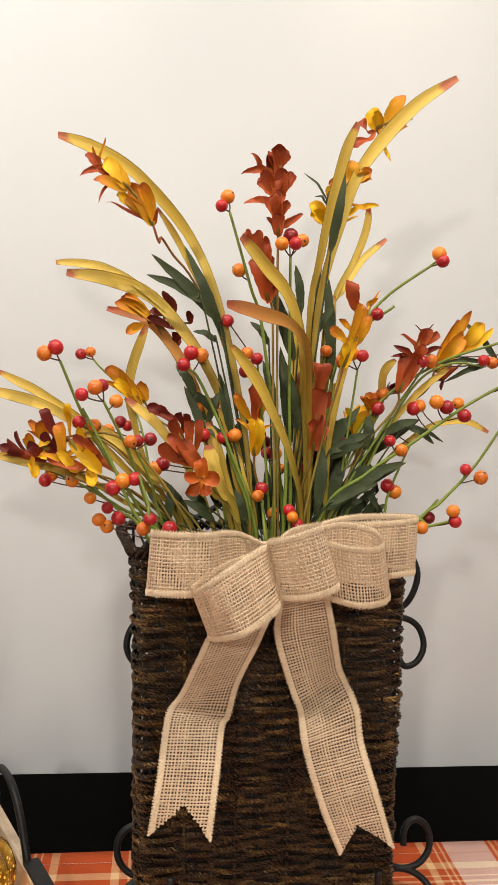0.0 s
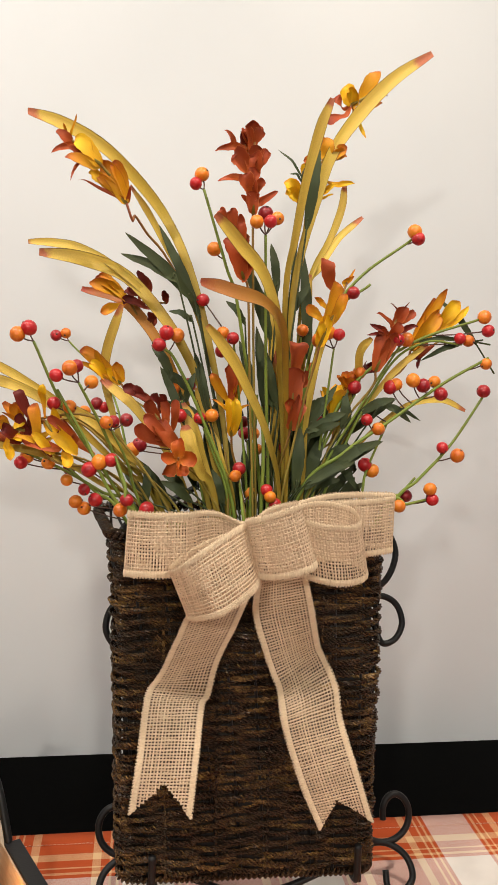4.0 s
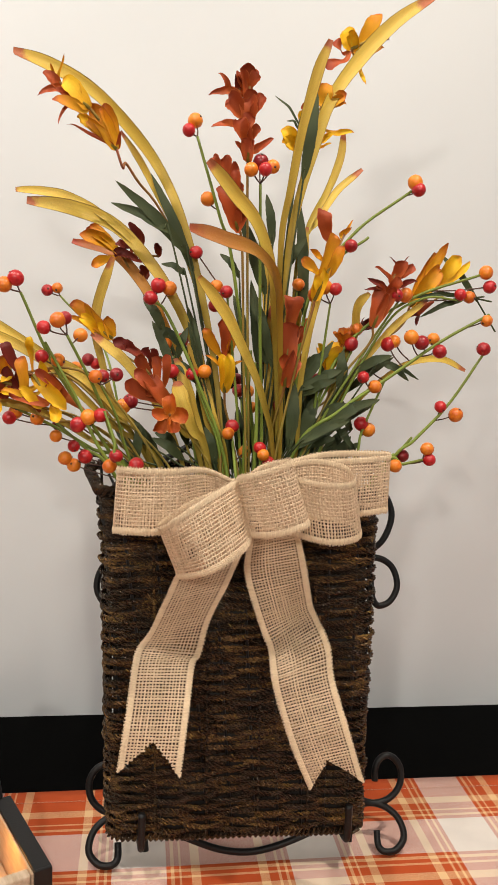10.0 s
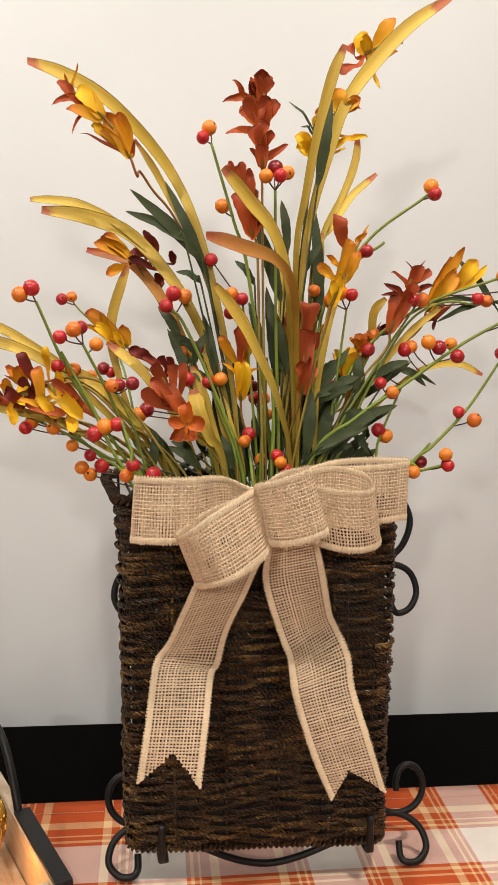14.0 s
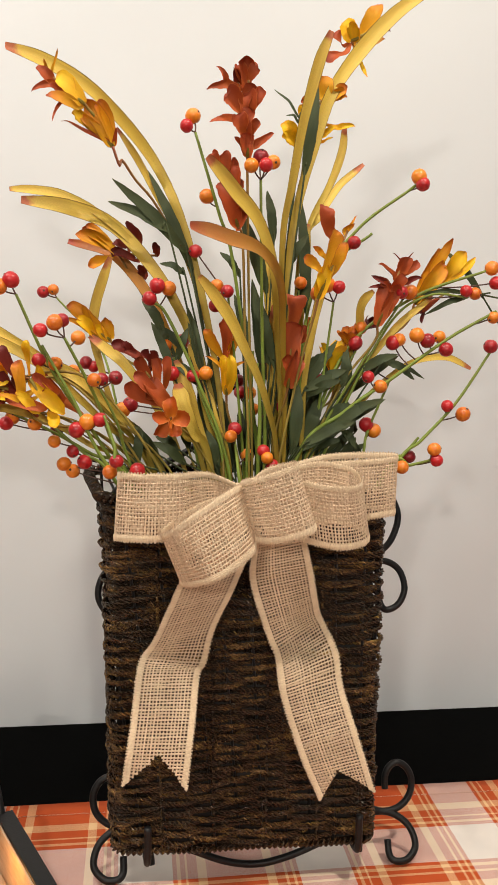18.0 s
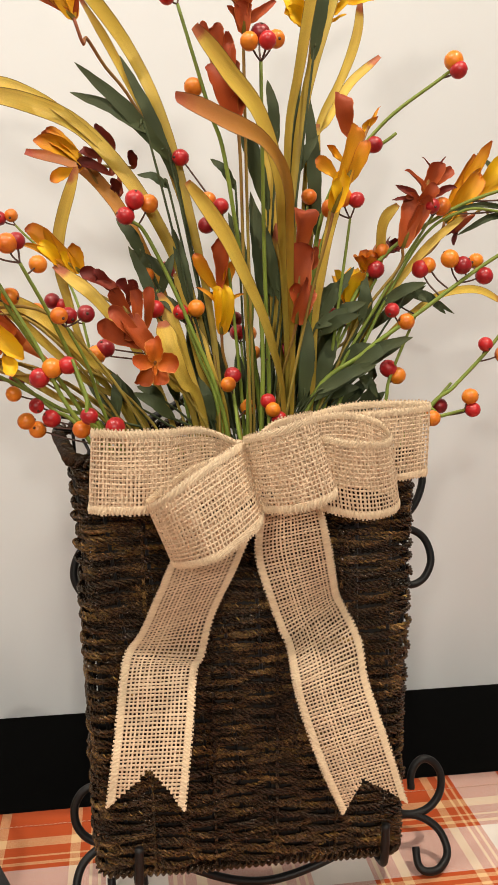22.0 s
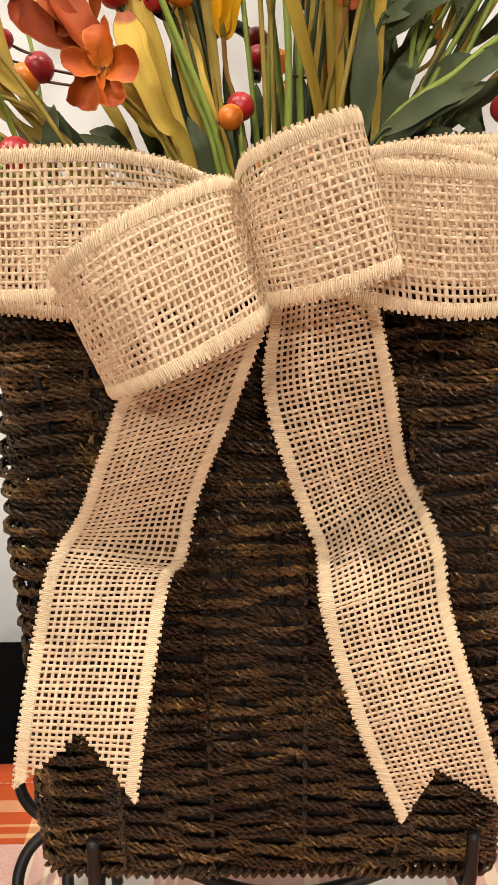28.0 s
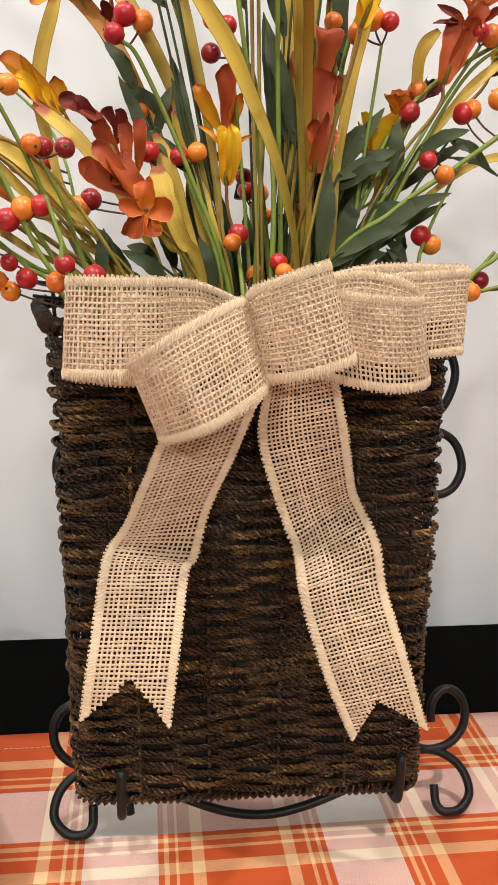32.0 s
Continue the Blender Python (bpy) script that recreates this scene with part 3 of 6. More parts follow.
def weave(rb, seed, notch=0.0):
    """All the warp and weft strands of a ribbon, and its two stitched edges."""
    rng = np.random.RandomState(seed)
    V, F, SV, SF, off, soff = [], [], [], [], 0, 0
    nu = int(rb.length / PITCH)
    nv = int(rb.width * 0.88 / PITCH)
    edge = 0.88

    def u_end(v):
        return 1 - notch * (1 - abs(v))

    for j in range(nv):
        v0 = lerp(-edge, edge, (j + 0.5) / nv)
        m = nu * 2
        u = np.linspace(0, u_end(v0), m)
        vv = v0 + 0.004 * np.sin(u * 17 + rng.rand() * 6) + rng.randn() * 0.002
        s = u * nu
        p = rb.at(u, vv)
        nr = rb.normal(u, vv)
        p = p + nr * (0.00020 * np.cos(math.pi * (s + j)))[:, None]
        hw = 0.00069 * (1 + 0.12 * np.sin(s * 0.7 + rng.rand() * 6) + 0.08 * rng.randn(m)) * lerp(0.9, 1.1, rng.rand())
        a, b = thread(p, nr, hw, 0.00029)
        V.append(a); F.append(b + off); off += len(a)
    for i in range(nu):
        u0 = (i + 0.5) / nu
        spans = [(-1.025 - 0.025 * rng.rand(), 1.025 + 0.025 * rng.rand())]
        gap = 1 - (1 - u0) / notch if notch and u0 > 1 - notch else 0
        if gap > 0:
            spans = [(-1.04, -gap + 0.03 * rng.randn()), (gap + 0.03 * rng.randn(), 1.04)]
        for a0, a1 in spans:
            if a1 - a0 < 0.04:
                continue
            m = max(4, int((a1 - a0) / 2 * rb.width / PITCH * 2))
            v = np.linspace(a0, a1, m)
            u = np.clip(u0 + (0.00018 * np.sin(v * 5 + rng.rand() * 6) + rng.randn() * 0.00009) / rb.length, 0, 1) + 0 * v
            p = rb.at(u, v)
            nr = rb.normal(u, v)
            s = (v + edge) / (2 * edge) * nv
            p = p - nr * (0.00020 * np.cos(math.pi * (s + i)))[:, None]
            hw = 0.00077 * (1 + 0.12 * np.sin(s * 0.9 + rng.rand() * 6) + 0.08 * rng.randn(m)) * lerp(0.88, 1.12, rng.rand())
            a, b = thread(p, nr, hw, 0.00029)
            V.append(a); F.append(b + off); off += len(a)
    # overlocked edges: short slanting loops side by side, with stray ends
    ns = int(rb.length / 0.00090)
    for side in (-1, 1):
        for i in range(ns):
            u0 = (i + 0.5) / ns
            stray = 0.003 + 0.022 * (rng.rand() ** 4)
            lean = 0.0006 + 0.00018 * rng.randn()
            # the slanting cut at a tail's end shortens the last stitches
            inner = max(0.81 + 0.012 * rng.rand(), 1 - (1 - u0) / notch if notch else 0.0)
            v = np.array([inner, lerp(inner, 1, 0.32), lerp(inner, 1, 0.76), 1.0 + stray]) * side
            u = np.clip(u0 + np.array([lean, lean * 0.3, -lean * 0.4, -lean + 0.0006 * rng.randn()]) / rb.length, 0, 1)
            p = rb.at(u, v)
            nr = rb.normal(u, v)
            # the stitches lie over both faces of the cloth
            for face in (-1, 1):
                a, b = thread(p + nr * (face * np.array([0.0003, 0.0006, 0.0006, 0.0001]))[:, None], nr, np.array([0.00030, 0.00039, 0.00039, 0.00022]) * lerp(0.88, 1.12, rng.rand()), 0.00026)
                SV.append(a); SF.append(b + soff); soff += len(a)
        u = np.linspace(0, 1 - 0.13 * notch, nu)
        v = np.full(nu, 0.905 * side)
        p, nr = rb.at(u, v), rb.normal(u, v)
        a, b = thread(p, nr, np.full(nu, 0.0024), 0.00040)
        SV.append(a); SF.append(b + soff); soff += len(a)
    flat = lambda V, F: (np.concatenate(V).tolist(), [tuple(q) for q in np.concatenate(F).tolist()])
    return flat(V, F), flat(SV, SF)


bow = thing("burlap_bow", "natural beige burlap ribbon bow tied on the basket front", "bow")


def ribbon(name, keys, seed, notch=0.0):
    cloth_part, stitches = weave(Ribbon(keys), seed, notch)
    ob = tagged(part(name, cloth_part, MAT_BURLAP, bow), kind="stuff")
    tagged(part("edge_stitching", stitches, MAT_STITCH, ob, "paler overlocked edge thread"), kind="stuff")
    return ob


ribbon("wide_loop", [(-0.020, -0.030, 1.140, 0.000, 0.004, -0.017), (-0.044, -0.023, 1.1465, 0.003, 0.005, -0.0225), (-0.062, -0.034, 1.1465, 0.002, 0.002, -0.0265), (-0.080, -0.0505, 1.1455, 0.000, 0.000, -0.0285), (-0.108, -0.0510, 1.1445, -0.001, -0.001, -0.0290),
                     (-0.1285, -0.043, 1.144, -0.0015, -0.001, -0.0292), (-0.1325, -0.031, 1.142, -0.0015, -0.001, -0.0290), (-0.123, -0.015, 1.136, 0, 0, -0.0285), (-0.080, -0.008, 1.133, 0, 0, -0.0280), (-0.020, -0.018, 1.141, 0, 0, -0.018)], 1)
ribbon("front_loop", [(-0.0185, -0.040, 1.1385, 0.0070, 0.000, -0.0240), (-0.0275, -0.063, 1.1355, 0.0095, -0.004, -0.0270), (-0.058, -0.085, 1.121, 0.0100, -0.003, -0.0275), (-0.079, -0.079, 1.1085, 0.0100, 0.006, -0.0255),
                      (-0.0865, -0.063, 1.1035, 0.0095, 0.0075, -0.0245), (-0.081, -0.048, 1.106, 0.010, 0.007, -0.025), (-0.055, -0.040, 1.122, 0.010, 0.005, -0.024), (-0.020, -0.032, 1.140, 0.004, 0.002, -0.018)], 2)
ribbon("front_loop", [(-0.0215, -0.041, 1.1400, 0.0050, 0.000, -0.0255), (-0.0165, -0.060, 1.1435, 0.0062, 0.000, -0.0280), (0.000, -0.075, 1.1495, 0.0075, -0.001, -0.0290), (0.0185, -0.0755, 1.1560, 0.0090, -0.002, -0.0285),
                      (0.0265, -0.065, 1.1580, 0.0090, -0.002, -0.0280), (0.022, -0.049, 1.156, 0.008, 0.000, -0.0275), (0.000, -0.036, 1.150, 0.004, 0, -0.026), (-0.018, -0.032, 1.143, 0.002, 0, -0.018)], 3)
ribbon("side_loop", [(-0.005, -0.038, 1.140, 0.002, 0, -0.020), (0.024, -0.055, 1.142, 0.004, 0, -0.0270), (0.048, -0.070, 1.1400, 0.0045, 0.001, -0.0280), (0.069, -0.066, 1.1395, 0.0050, 0.003, -0.0275),
                     (0.0815, -0.052, 1.1405, 0.0055, 0.003, -0.0270), (0.0840, -0.037, 1.1435, 0.0050, 0.002, -0.0272), (0.074, -0.025, 1.1485, 0.001, 0, -0.0278), (0.045, -0.021, 1.1525, 0, 0, -0.0275), (0.005, -0.024, 1.149, 0, 0, -0.022)], 4)
ribbon("back_loop", [(-0.005, -0.020, 1.143, 0, 0, -0.020), (0.040, -0.014, 1.1480, 0, 0, -0.0280), (0.090, -0.015, 1.1525, 0, 0, -0.0280), (0.116, -0.012, 1.1550, 0, 0, -0.0278),
                     (0.1240, -0.006, 1.1555, 0, 0, -0.0278), (0.117, 0.000, 1.1570, 0, 0, -0.0278), (0.060, -0.003, 1.1560, 0, -0.001, -0.0275), (0.010, -0.010, 1.149, 0, -0.002, -0.022)], 5)
ribbon("tail", [(-0.0150, -0.0345, 1.1160, 0.0090, 0.0000, 0.0072), (-0.0426, -0.0300, 1.0911, 0.0283, -0.0000, 0.0117), (-0.0580, -0.0240, 1.0541, 0.0287, 0.0000, 0.0073), (-0.0715, -0.0155, 1.0192, 0.0280, 0.0015, 0.0049), (-0.0808, -0.0130, 0.9934, 0.0298, 0.0030, -0.0044), (-0.0862, -0.0270, 0.9859, 0.0282, 0.0030, -0.0019), (-0.0907, -0.0500, 0.9584, 0.0276, 0.0000, -0.0010), (-0.0949, -0.0640, 0.9313, 0.0275, -0.0020, -0.0001), (-0.0988, -0.0690, 0.9017, 0.0275, -0.0050, -0.0006)], 6, 0.115)
ribbon("tail", [(0.0098, -0.0320, 1.1202, 0.0202, 0.0000, 0.0046), (0.0139, -0.0250, 1.0801, 0.0273, -0.0030, 0.0062), (0.0237, -0.0200, 1.0438, 0.0262, 0.0020, 0.0079), (0.0310, -0.0150, 1.0223, 0.0250, 0.0070, 0.0099), (0.0365, -0.0160, 1.0106, 0.0250, 0.0100, 0.0115), (0.0408, -0.0360, 0.9937, 0.0303, 0.0140, 0.0055), (0.0436, -0.0470, 0.9704, 0.0286, 0.0070, 0.0039), (0.0582, -0.0570, 0.9246, 0.0268, 0.0010, 0.0064), (0.0759, -0.0590, 0.8779, 0.0254, -0.0010, 0.0031)], 7, 0.105)

# ---- the arrangement: materials and kinds ----
def mat_leafy(name, stops, rough=0.5, vein=0.25, trans=0.12, mottle=0.42, edge=None):
    """Cloth petals and leaves: colour runs from the foot (0) to the tip (1)."""
    m, nt, b = material(name, rough)
    uv = nt.nodes.new("ShaderNodeUVMap").outputs["UV"]
    sep = nt.nodes.new("ShaderNodeSeparateXYZ")
    nt.links.new(uv, sep.inputs[0])
    co = coords(nt)
    rnd = nt.nodes.new("ShaderNodeObjectInfo").outputs["Random"]
    n1 = noise_tex(nt, co, 38.0, 4, 0.6)
    streak = noise_tex(nt, uv, 9.0, 4, 0.65, (0.35, 9, 1))
    fac = maths(nt, "ADD", sep.outputs[0], maths(nt, "MULTIPLY", maths(nt, "SUBTRACT", n1, 0.5), mottle))
    fac = maths(nt, "ADD", fac, maths(nt, "MULTIPLY", maths(nt, "SUBTRACT", rnd, 0.5), mottle * 0.35))
    col = ramp(nt, fac, stops)
    shade = ramp(nt, streak, [(0.3, (0.62, 0.58, 0.52)), (0.62, (1.0, 1.0, 1.0))])
    col = mix(nt, vein * 2, col, mix(nt, 1.0, col, shade, "MULTIPLY"))
    if edge:
        rim = maths(nt, "ABSOLUTE", maths(nt, "SUBTRACT", sep.outputs[1], 0.5))
        rim = maths(nt, "ADD", rim, maths(nt, "MULTIPLY", maths(nt, "SUBTRACT", n1, 0.5), 0.10))
        col = mix(nt, ramp(nt, rim, [(0.455, (0, 0, 0)), (0.495, (1, 1, 1))]), col, edge)
    nt.links.new(col, b.inputs["Base Color"])
    b.inputs["Subsurface Weight"].default_value = trans
    b.inputs["Subsurface Radius"].default_value = (0.004, 0.002, 0.001)
    b.inputs["Specular IOR Level"].default_value = 0.35
    bump(nt, b, streak, 0.35, 0.0005)
    return m


MAT_BLADE = mat_leafy("dyed_grass_blade", [(0.0, (0.22, 0.18, 0.026)), (0.35, (0.42, 0.30, 0.042)), (0.7, (0.68, 0.48, 0.080)), (0.955, (0.74, 0.51, 0.095)), (0.985, (0.50, 0.15, 0.07))], 0.45, vein=0.42, mottle=0.18, edge=(0.13, 0.075, 0.018))
MAT_BLADE_RED = mat_leafy("russet_grass_blade", [(0.0, (0.20, 0.16, 0.02)), (0.35, (0.42, 0.26, 0.03)), (0.65, (0.52, 0.24, 0.03)), (0.9, (0.58, 0.22, 0.06)), (1.0, (0.42, 0.07, 0.04))], 0.45, mottle=0.2, edge=(0.13, 0.06, 0.018))
MAT_LEAF = mat_leafy("dark_green_leaf", [(0.0, (0.060, 0.080, 0.026)), (0.5, (0.052, 0.074, 0.032)), (1.0, (0.066, 0.082, 0.030))], 0.62)
MAT_STEM = mat_leafy("green_stem", [(0.0, (0.16, 0.22, 0.035)), (0.5, (0.22, 0.30, 0.05)), (1.0, (0.17, 0.22, 0.04))], 0.5, 0.15)
MAT_STALK = mat_leafy("ochre_stalk", [(0.0, (0.22, 0.18, 0.03)), (0.5, (0.34, 0.25, 0.05)), (1.0, (0.28, 0.12, 0.04))], 0.55, 0.2)
MAT_STALK_RED = mat_leafy("russet_stalk", [(0.0, (0.24, 0.17, 0.03)), (0.6, (0.34, 0.17, 0.05)), (1.0, (0.30, 0.065, 0.035))], 0.55, 0.2)
MAT_TWIG = mat_plain("brown_twig", (0.10, 0.045, 0.03), (0.05, 0.022, 0.018), 0.6, 60)
MAT_RUST = mat_leafy("rust_petal", [(0.0, (0.56, 0.125, 0.018)), (0.45, (0.44, 0.078, 0.017)), (1.0, (0.31, 0.044, 0.014))], 0.55, edge=(0.55, 0.15, 0.04))
MAT_ORANGE = mat_leafy("orange_petal", [(0.0, (0.62, 0.20, 0.015)), (0.5, (0.58, 0.12, 0.012)), (1.0, (0.46, 0.075, 0.012))], 0.55, edge=(0.62, 0.22, 0.05))
MAT_YELLOW = mat_leafy("yellow_petal", [(0.0, (0.72, 0.28, 0.010)), (0.3, (0.86, 0.46, 0.012)), (0.8, (0.90, 0.55, 0.015)), (1.0, (0.74, 0.34, 0.02))], 0.55)
MAT_AMBER = mat_leafy("amber_petal", [(0.0, (0.82, 0.46, 0.02)), (0.5, (0.78, 0.36, 0.015)), (0.85, (0.62, 0.19, 0.012)), (1.0, (0.34, 0.06, 0.012))], 0.55, edge=(0.45, 0.13, 0.02))
MAT_MAROON = mat_leafy("maroon_petal", [(0.0, (0.30, 0.05, 0.012)), (0.5, (0.18, 0.018, 0.010)), (1.0, (0.12, 0.010, 0.010))], 0.55)


def mat_berry(name, base, dark):
    m, nt, b = material(name, 0.38)
    co = coords(nt)
    rnd = nt.nodes.new("ShaderNodeObjectInfo").outputs["Random"]
    n1 = noise_tex(nt, co, 140.0, 4, 0.6)
    fac = maths(nt, "ADD", n1, maths(nt, "MULTIPLY", maths(nt, "SUBTRACT", rnd, 0.5), 0.35))
    nt.links.new(ramp(nt, fac, [(0.25, dark), (0.6, base)]), b.inputs["Base Color"])
    b.inputs["Subsurface Weight"].default_value = 0.1
    b.inputs["Subsurface Radius"].default_value = (0.004, 0.0015, 0.001)
    b.inputs["Coat Weight"].default_value = 0.08
    b.inputs["Coat Roughness"].default_value = 0.25
    bump(nt, b, n1, 0.12, 0.0006)
    return m


MAT_BERRY = {"r": mat_berry("red_berry", (0.52, 0.018, 0.022), (0.26, 0.008, 0.014)),
             "o": mat_berry("orange_berry", (0.80, 0.24, 0.022), (0.58, 0.12, 0.012)),
             "d": mat_berry("dark_red_berry", (0.33, 0.014, 0.020), (0.17, 0.007, 0.012))}


def strip(keys, half, n=22, cup=0.25, wave=0.0, seed=0, cols=4, face=(0, -1, 0.25), back=0.0004):
    """A long leaf along the keys. half(k): half width; cup: how far the middle sinks."""
    rng = random.Random(seed)
    pts = curve_points(keys, n)
    ph = rng.random() * 6.28
    v, f, uv = [], [], []
    side = None
    for i, p in enumerate(pts):
        k = i / (n - 1)
        d = (pts[min(i + 1, n - 1)] - pts[max(i - 1, 0)]).normalized()
        s = d.cross(Vector(face))
        s = s.normalized() if s.length > 0.05 else (side or Vector((1, 0, 0)))
        if side is not None:
            s = (s * 0.6 + side * 0.4).normalized()
        side = s
        nn = s.cross(d).normalized()
        tw = wave * math.sin(k * 5 + ph)
        s2 = s * math.cos(tw) + nn * math.sin(tw)
        n2 = s2.cross(d).normalized()
        h = half(k)
        for j in range(cols + 1):
            a = j / cols * 2 - 1
            edge = h * (1 + 0.05 * math.sin(k * 31 + ph + a))
            v.append(p + s2 * (a * edge) + n2 * (h * cup * (a * a - 0.5)))
            uv.append((k, j / cols))
    w = cols + 1
    m = len(v)
    v += [q - Vector((0, -1, 0.25)).normalized() * back for q in v]
    uv += uv[:]
    for i in range(n - 1):
        for j in range(cols):
            a = i * w + j
            f.append((a, a + 1, a + w + 1, a + w))
            f.append((m + a + 1, m + a, m + a + w, m + a + w + 1))
    return v, f, uv


def petal(length, width, curl, cup, seed, n=7, cols=4, tip=0.38):
    """A spoon-shaped petal from the origin along +z, facing +y, curling towards -y at its tip."""
    rng = random.Random(seed)
    v, f, uv = [], [], []
    ang, y, z = 0.0, 0.0, 0.0
    bend = curl * rng.uniform(0.7, 1.25)
    ph = rng.random() * 6.28
    for i in range(n):
        k = i / (n - 1)
        if i:
            ang = bend * k * k
            y -= math.sin(ang) * length / (n - 1)
            z += math.cos(ang) * length / (n - 1)
        h = width / 2 * (0.14 + 0.86 * math.sin(math.pi / 2 * min(1, k / 0.66)) ** 1.3)
        if k > 0.66:
            h *= 1 - (1 - tip) * ((k - 0.66) / 0.34) ** 2
        for j in range(cols + 1):
            a = j / cols * 2 - 1
            lift = cup * h * (a * a) + 0.05 * width * math.sin(k * 7 + a * 2 + ph)
            v.append(Vector((a * h, y + lift * math.cos(ang), z + lift * math.sin(ang))))
            uv.append((k, j / cols))
    w = cols + 1
    for i in range(n - 1):
        for j in range(cols):
            a = i * w + j
            f.append((a, a + 1, a + w + 1, a + w))
    return v, f, uv


def turned(geo, m):
    return ([m @ Vector(p) for p in geo[0]],) + tuple(geo[1:])


def aim(at, direction, spin=0.0, spread=0.0):
    """A pose at a point whose z looks along direction, spun about it, then leaning out by spread."""
    q = Vector(direction).to_track_quat("Z", "Y").to_matrix().to_4x4()
    return Matrix.Translation(at) @ q @ Matrix.Rotation(spin, 4, "Z") @ Matrix.Rotation(spread, 4, "X")


COUNT = [0]


def serial():
    COUNT[0] += 1
    return COUNT[0]


def foot(p):
    """Where a stem that shows at p starts, down inside the basket."""
    return Vector((max(-0.09, min(0.08, p[0] * 0.4)), 0.034 + 0.35 * max(0.0, min(0.05, p[1])), 1.0))


def mouth(p):
    """Where that stem passes the basket's rim."""
    k = lerp(0.42, 0.20, max(0.0, min(1.0, (p[2] - 1.2) / 0.3)))
    return Vector((max(-0.118, min(0.092, p[0] * k)), max(0.022, min(0.07, 0.03 + 0.4 * p[1])), 1.13))


def rooted(keys):
    """The same line begun inside the basket."""
    k = [Vector(p) for p in keys]
    if k[0].y < 0.02 and k[0].z < 1.19:
        return [foot(k[0]), mouth(k[0]), *k]
    return [foot(k[0]), *k]


def grass_blade(width, *keys, red=False, cup=0.3):
    ob = thing("grass_blade", "long arching russet-tipped artificial grass blade in the basket" if red else "long arching yellow artificial grass blade in the basket", "grass blade", "grass blades")
    n = serial()
    part("blade", strip(rooted(keys), lambda k: width / 2 * (0.26 + 0.74 * min(1, max(0, k - 0.15) * 1.55)) * (1 if k < 0.85 else 1 - 0.55 * ((k - 0.85) / 0.15) ** 2), 34, cup, 0.12, n), MAT_BLADE_RED if red else MAT_BLADE, ob)
    return ob


def green_leaf(width, base, tip, sag=0.0):
    ob = thing("green_leaf", "dark green narrow artificial leaf in the basket", "leaf", "green leaves")
    b, t = Vector(base), Vector(tip)
    mid = b.lerp(t, 0.5) + Vector((0, -0.004, 0.0035 + sag))
    run = [foot(base), mouth(base), mouth(base).lerp(b, 0.55) + Vector((0, 0.003, 0.006)), b, b.lerp(mid, 0.2)]
    stalk = curve_points(run if abs(b.x) < 0.14 else [b - (t - b) * 0.5 + Vector((0, 0.004, -0.006)), b, b.lerp(mid, 0.2)], 16)
    part("stalk", tube(stalk, 0.0009, 6), MAT_LEAF, ob)
    part("leaf_blade", strip([b, b.lerp(mid, 0.55), mid, mid.lerp(t, 0.55), t], lambda k: 0.82 * width / 2 * max(0.03, math.sin(math.pi * min(1, 0.06 + 0.94 * k ** 0.8)) ** 0.75), 16, 0.14, 0.05, serial()), MAT_LEAF, ob)
    return ob


def ball(at, r, seed):
    """A berry with a small dimple at its crown."""
    rng = random.Random(seed)
    prof = [(0.0001, -1), (0.35, -0.94), (0.67, -0.74), (0.90, -0.42), (1.0, 0.0), (0.92, 0.40), (0.70, 0.72), (0.40, 0.90), (0.18, 0.93), (0.0001, 0.86)]
    v, f = lathe([(a * r, z * r * 1.03) for a, z in prof], 14)
    m = Matrix.Translation(at) @ Euler((rng.uniform(-2.3, -0.4), rng.uniform(-0.8, 0.8), rng.uniform(0, 6))).to_matrix().to_4x4()
    return turned((v, f), m), m @ Vector((0, 0, r * 0.94)), m.to_3x3() @ Vector((0, 0, 1))


def berry_spray(keys, berries, radius=0.0016):
    """keys: the stem. berries: (x, y, z, colour)."""
    ob = thing("berry_spray", "green artificial stem with glossy red and orange berries in the basket", "berry spray", "berry sprays")
    pts = curve_points(rooted(keys), 40)
    part("stem", tube(pts, lambda k: radius * lerp(1.25, 0.8, k), 8), MAT_STEM, ob)
    for x, y, z, c in berries:
        n = serial()
        rng = random.Random(n)
        at = Vector((x, y, z))
        low = [p for p in pts[8:] if p.z < z - 0.005] or pts[8:]
        root = min(low, key=lambda p: (p - at).length + max(0.0, 0.012 - (p - at).length))
        geo, crown, up = ball(at, 0.0068 * rng.uniform(0.88, 1.1), n)
        part("twig", tube(curve_points([root, root.lerp(at, 0.5) + Vector((rng.uniform(-0.0015, 0.0015), 0.001, -0.0012)), at], 8), 0.0007, 6), MAT_TWIG, ob)
        b = part("berry", geo, MAT_BERRY[c], ob)
        part("calyx", turned(lathe([(0.0001, 0.0009), (0.0010, 0.0006), (0.0013, -0.0004)], 8), aim(crown, up)), MAT_TWIG, b, "tiny dark calyx")
    return ob


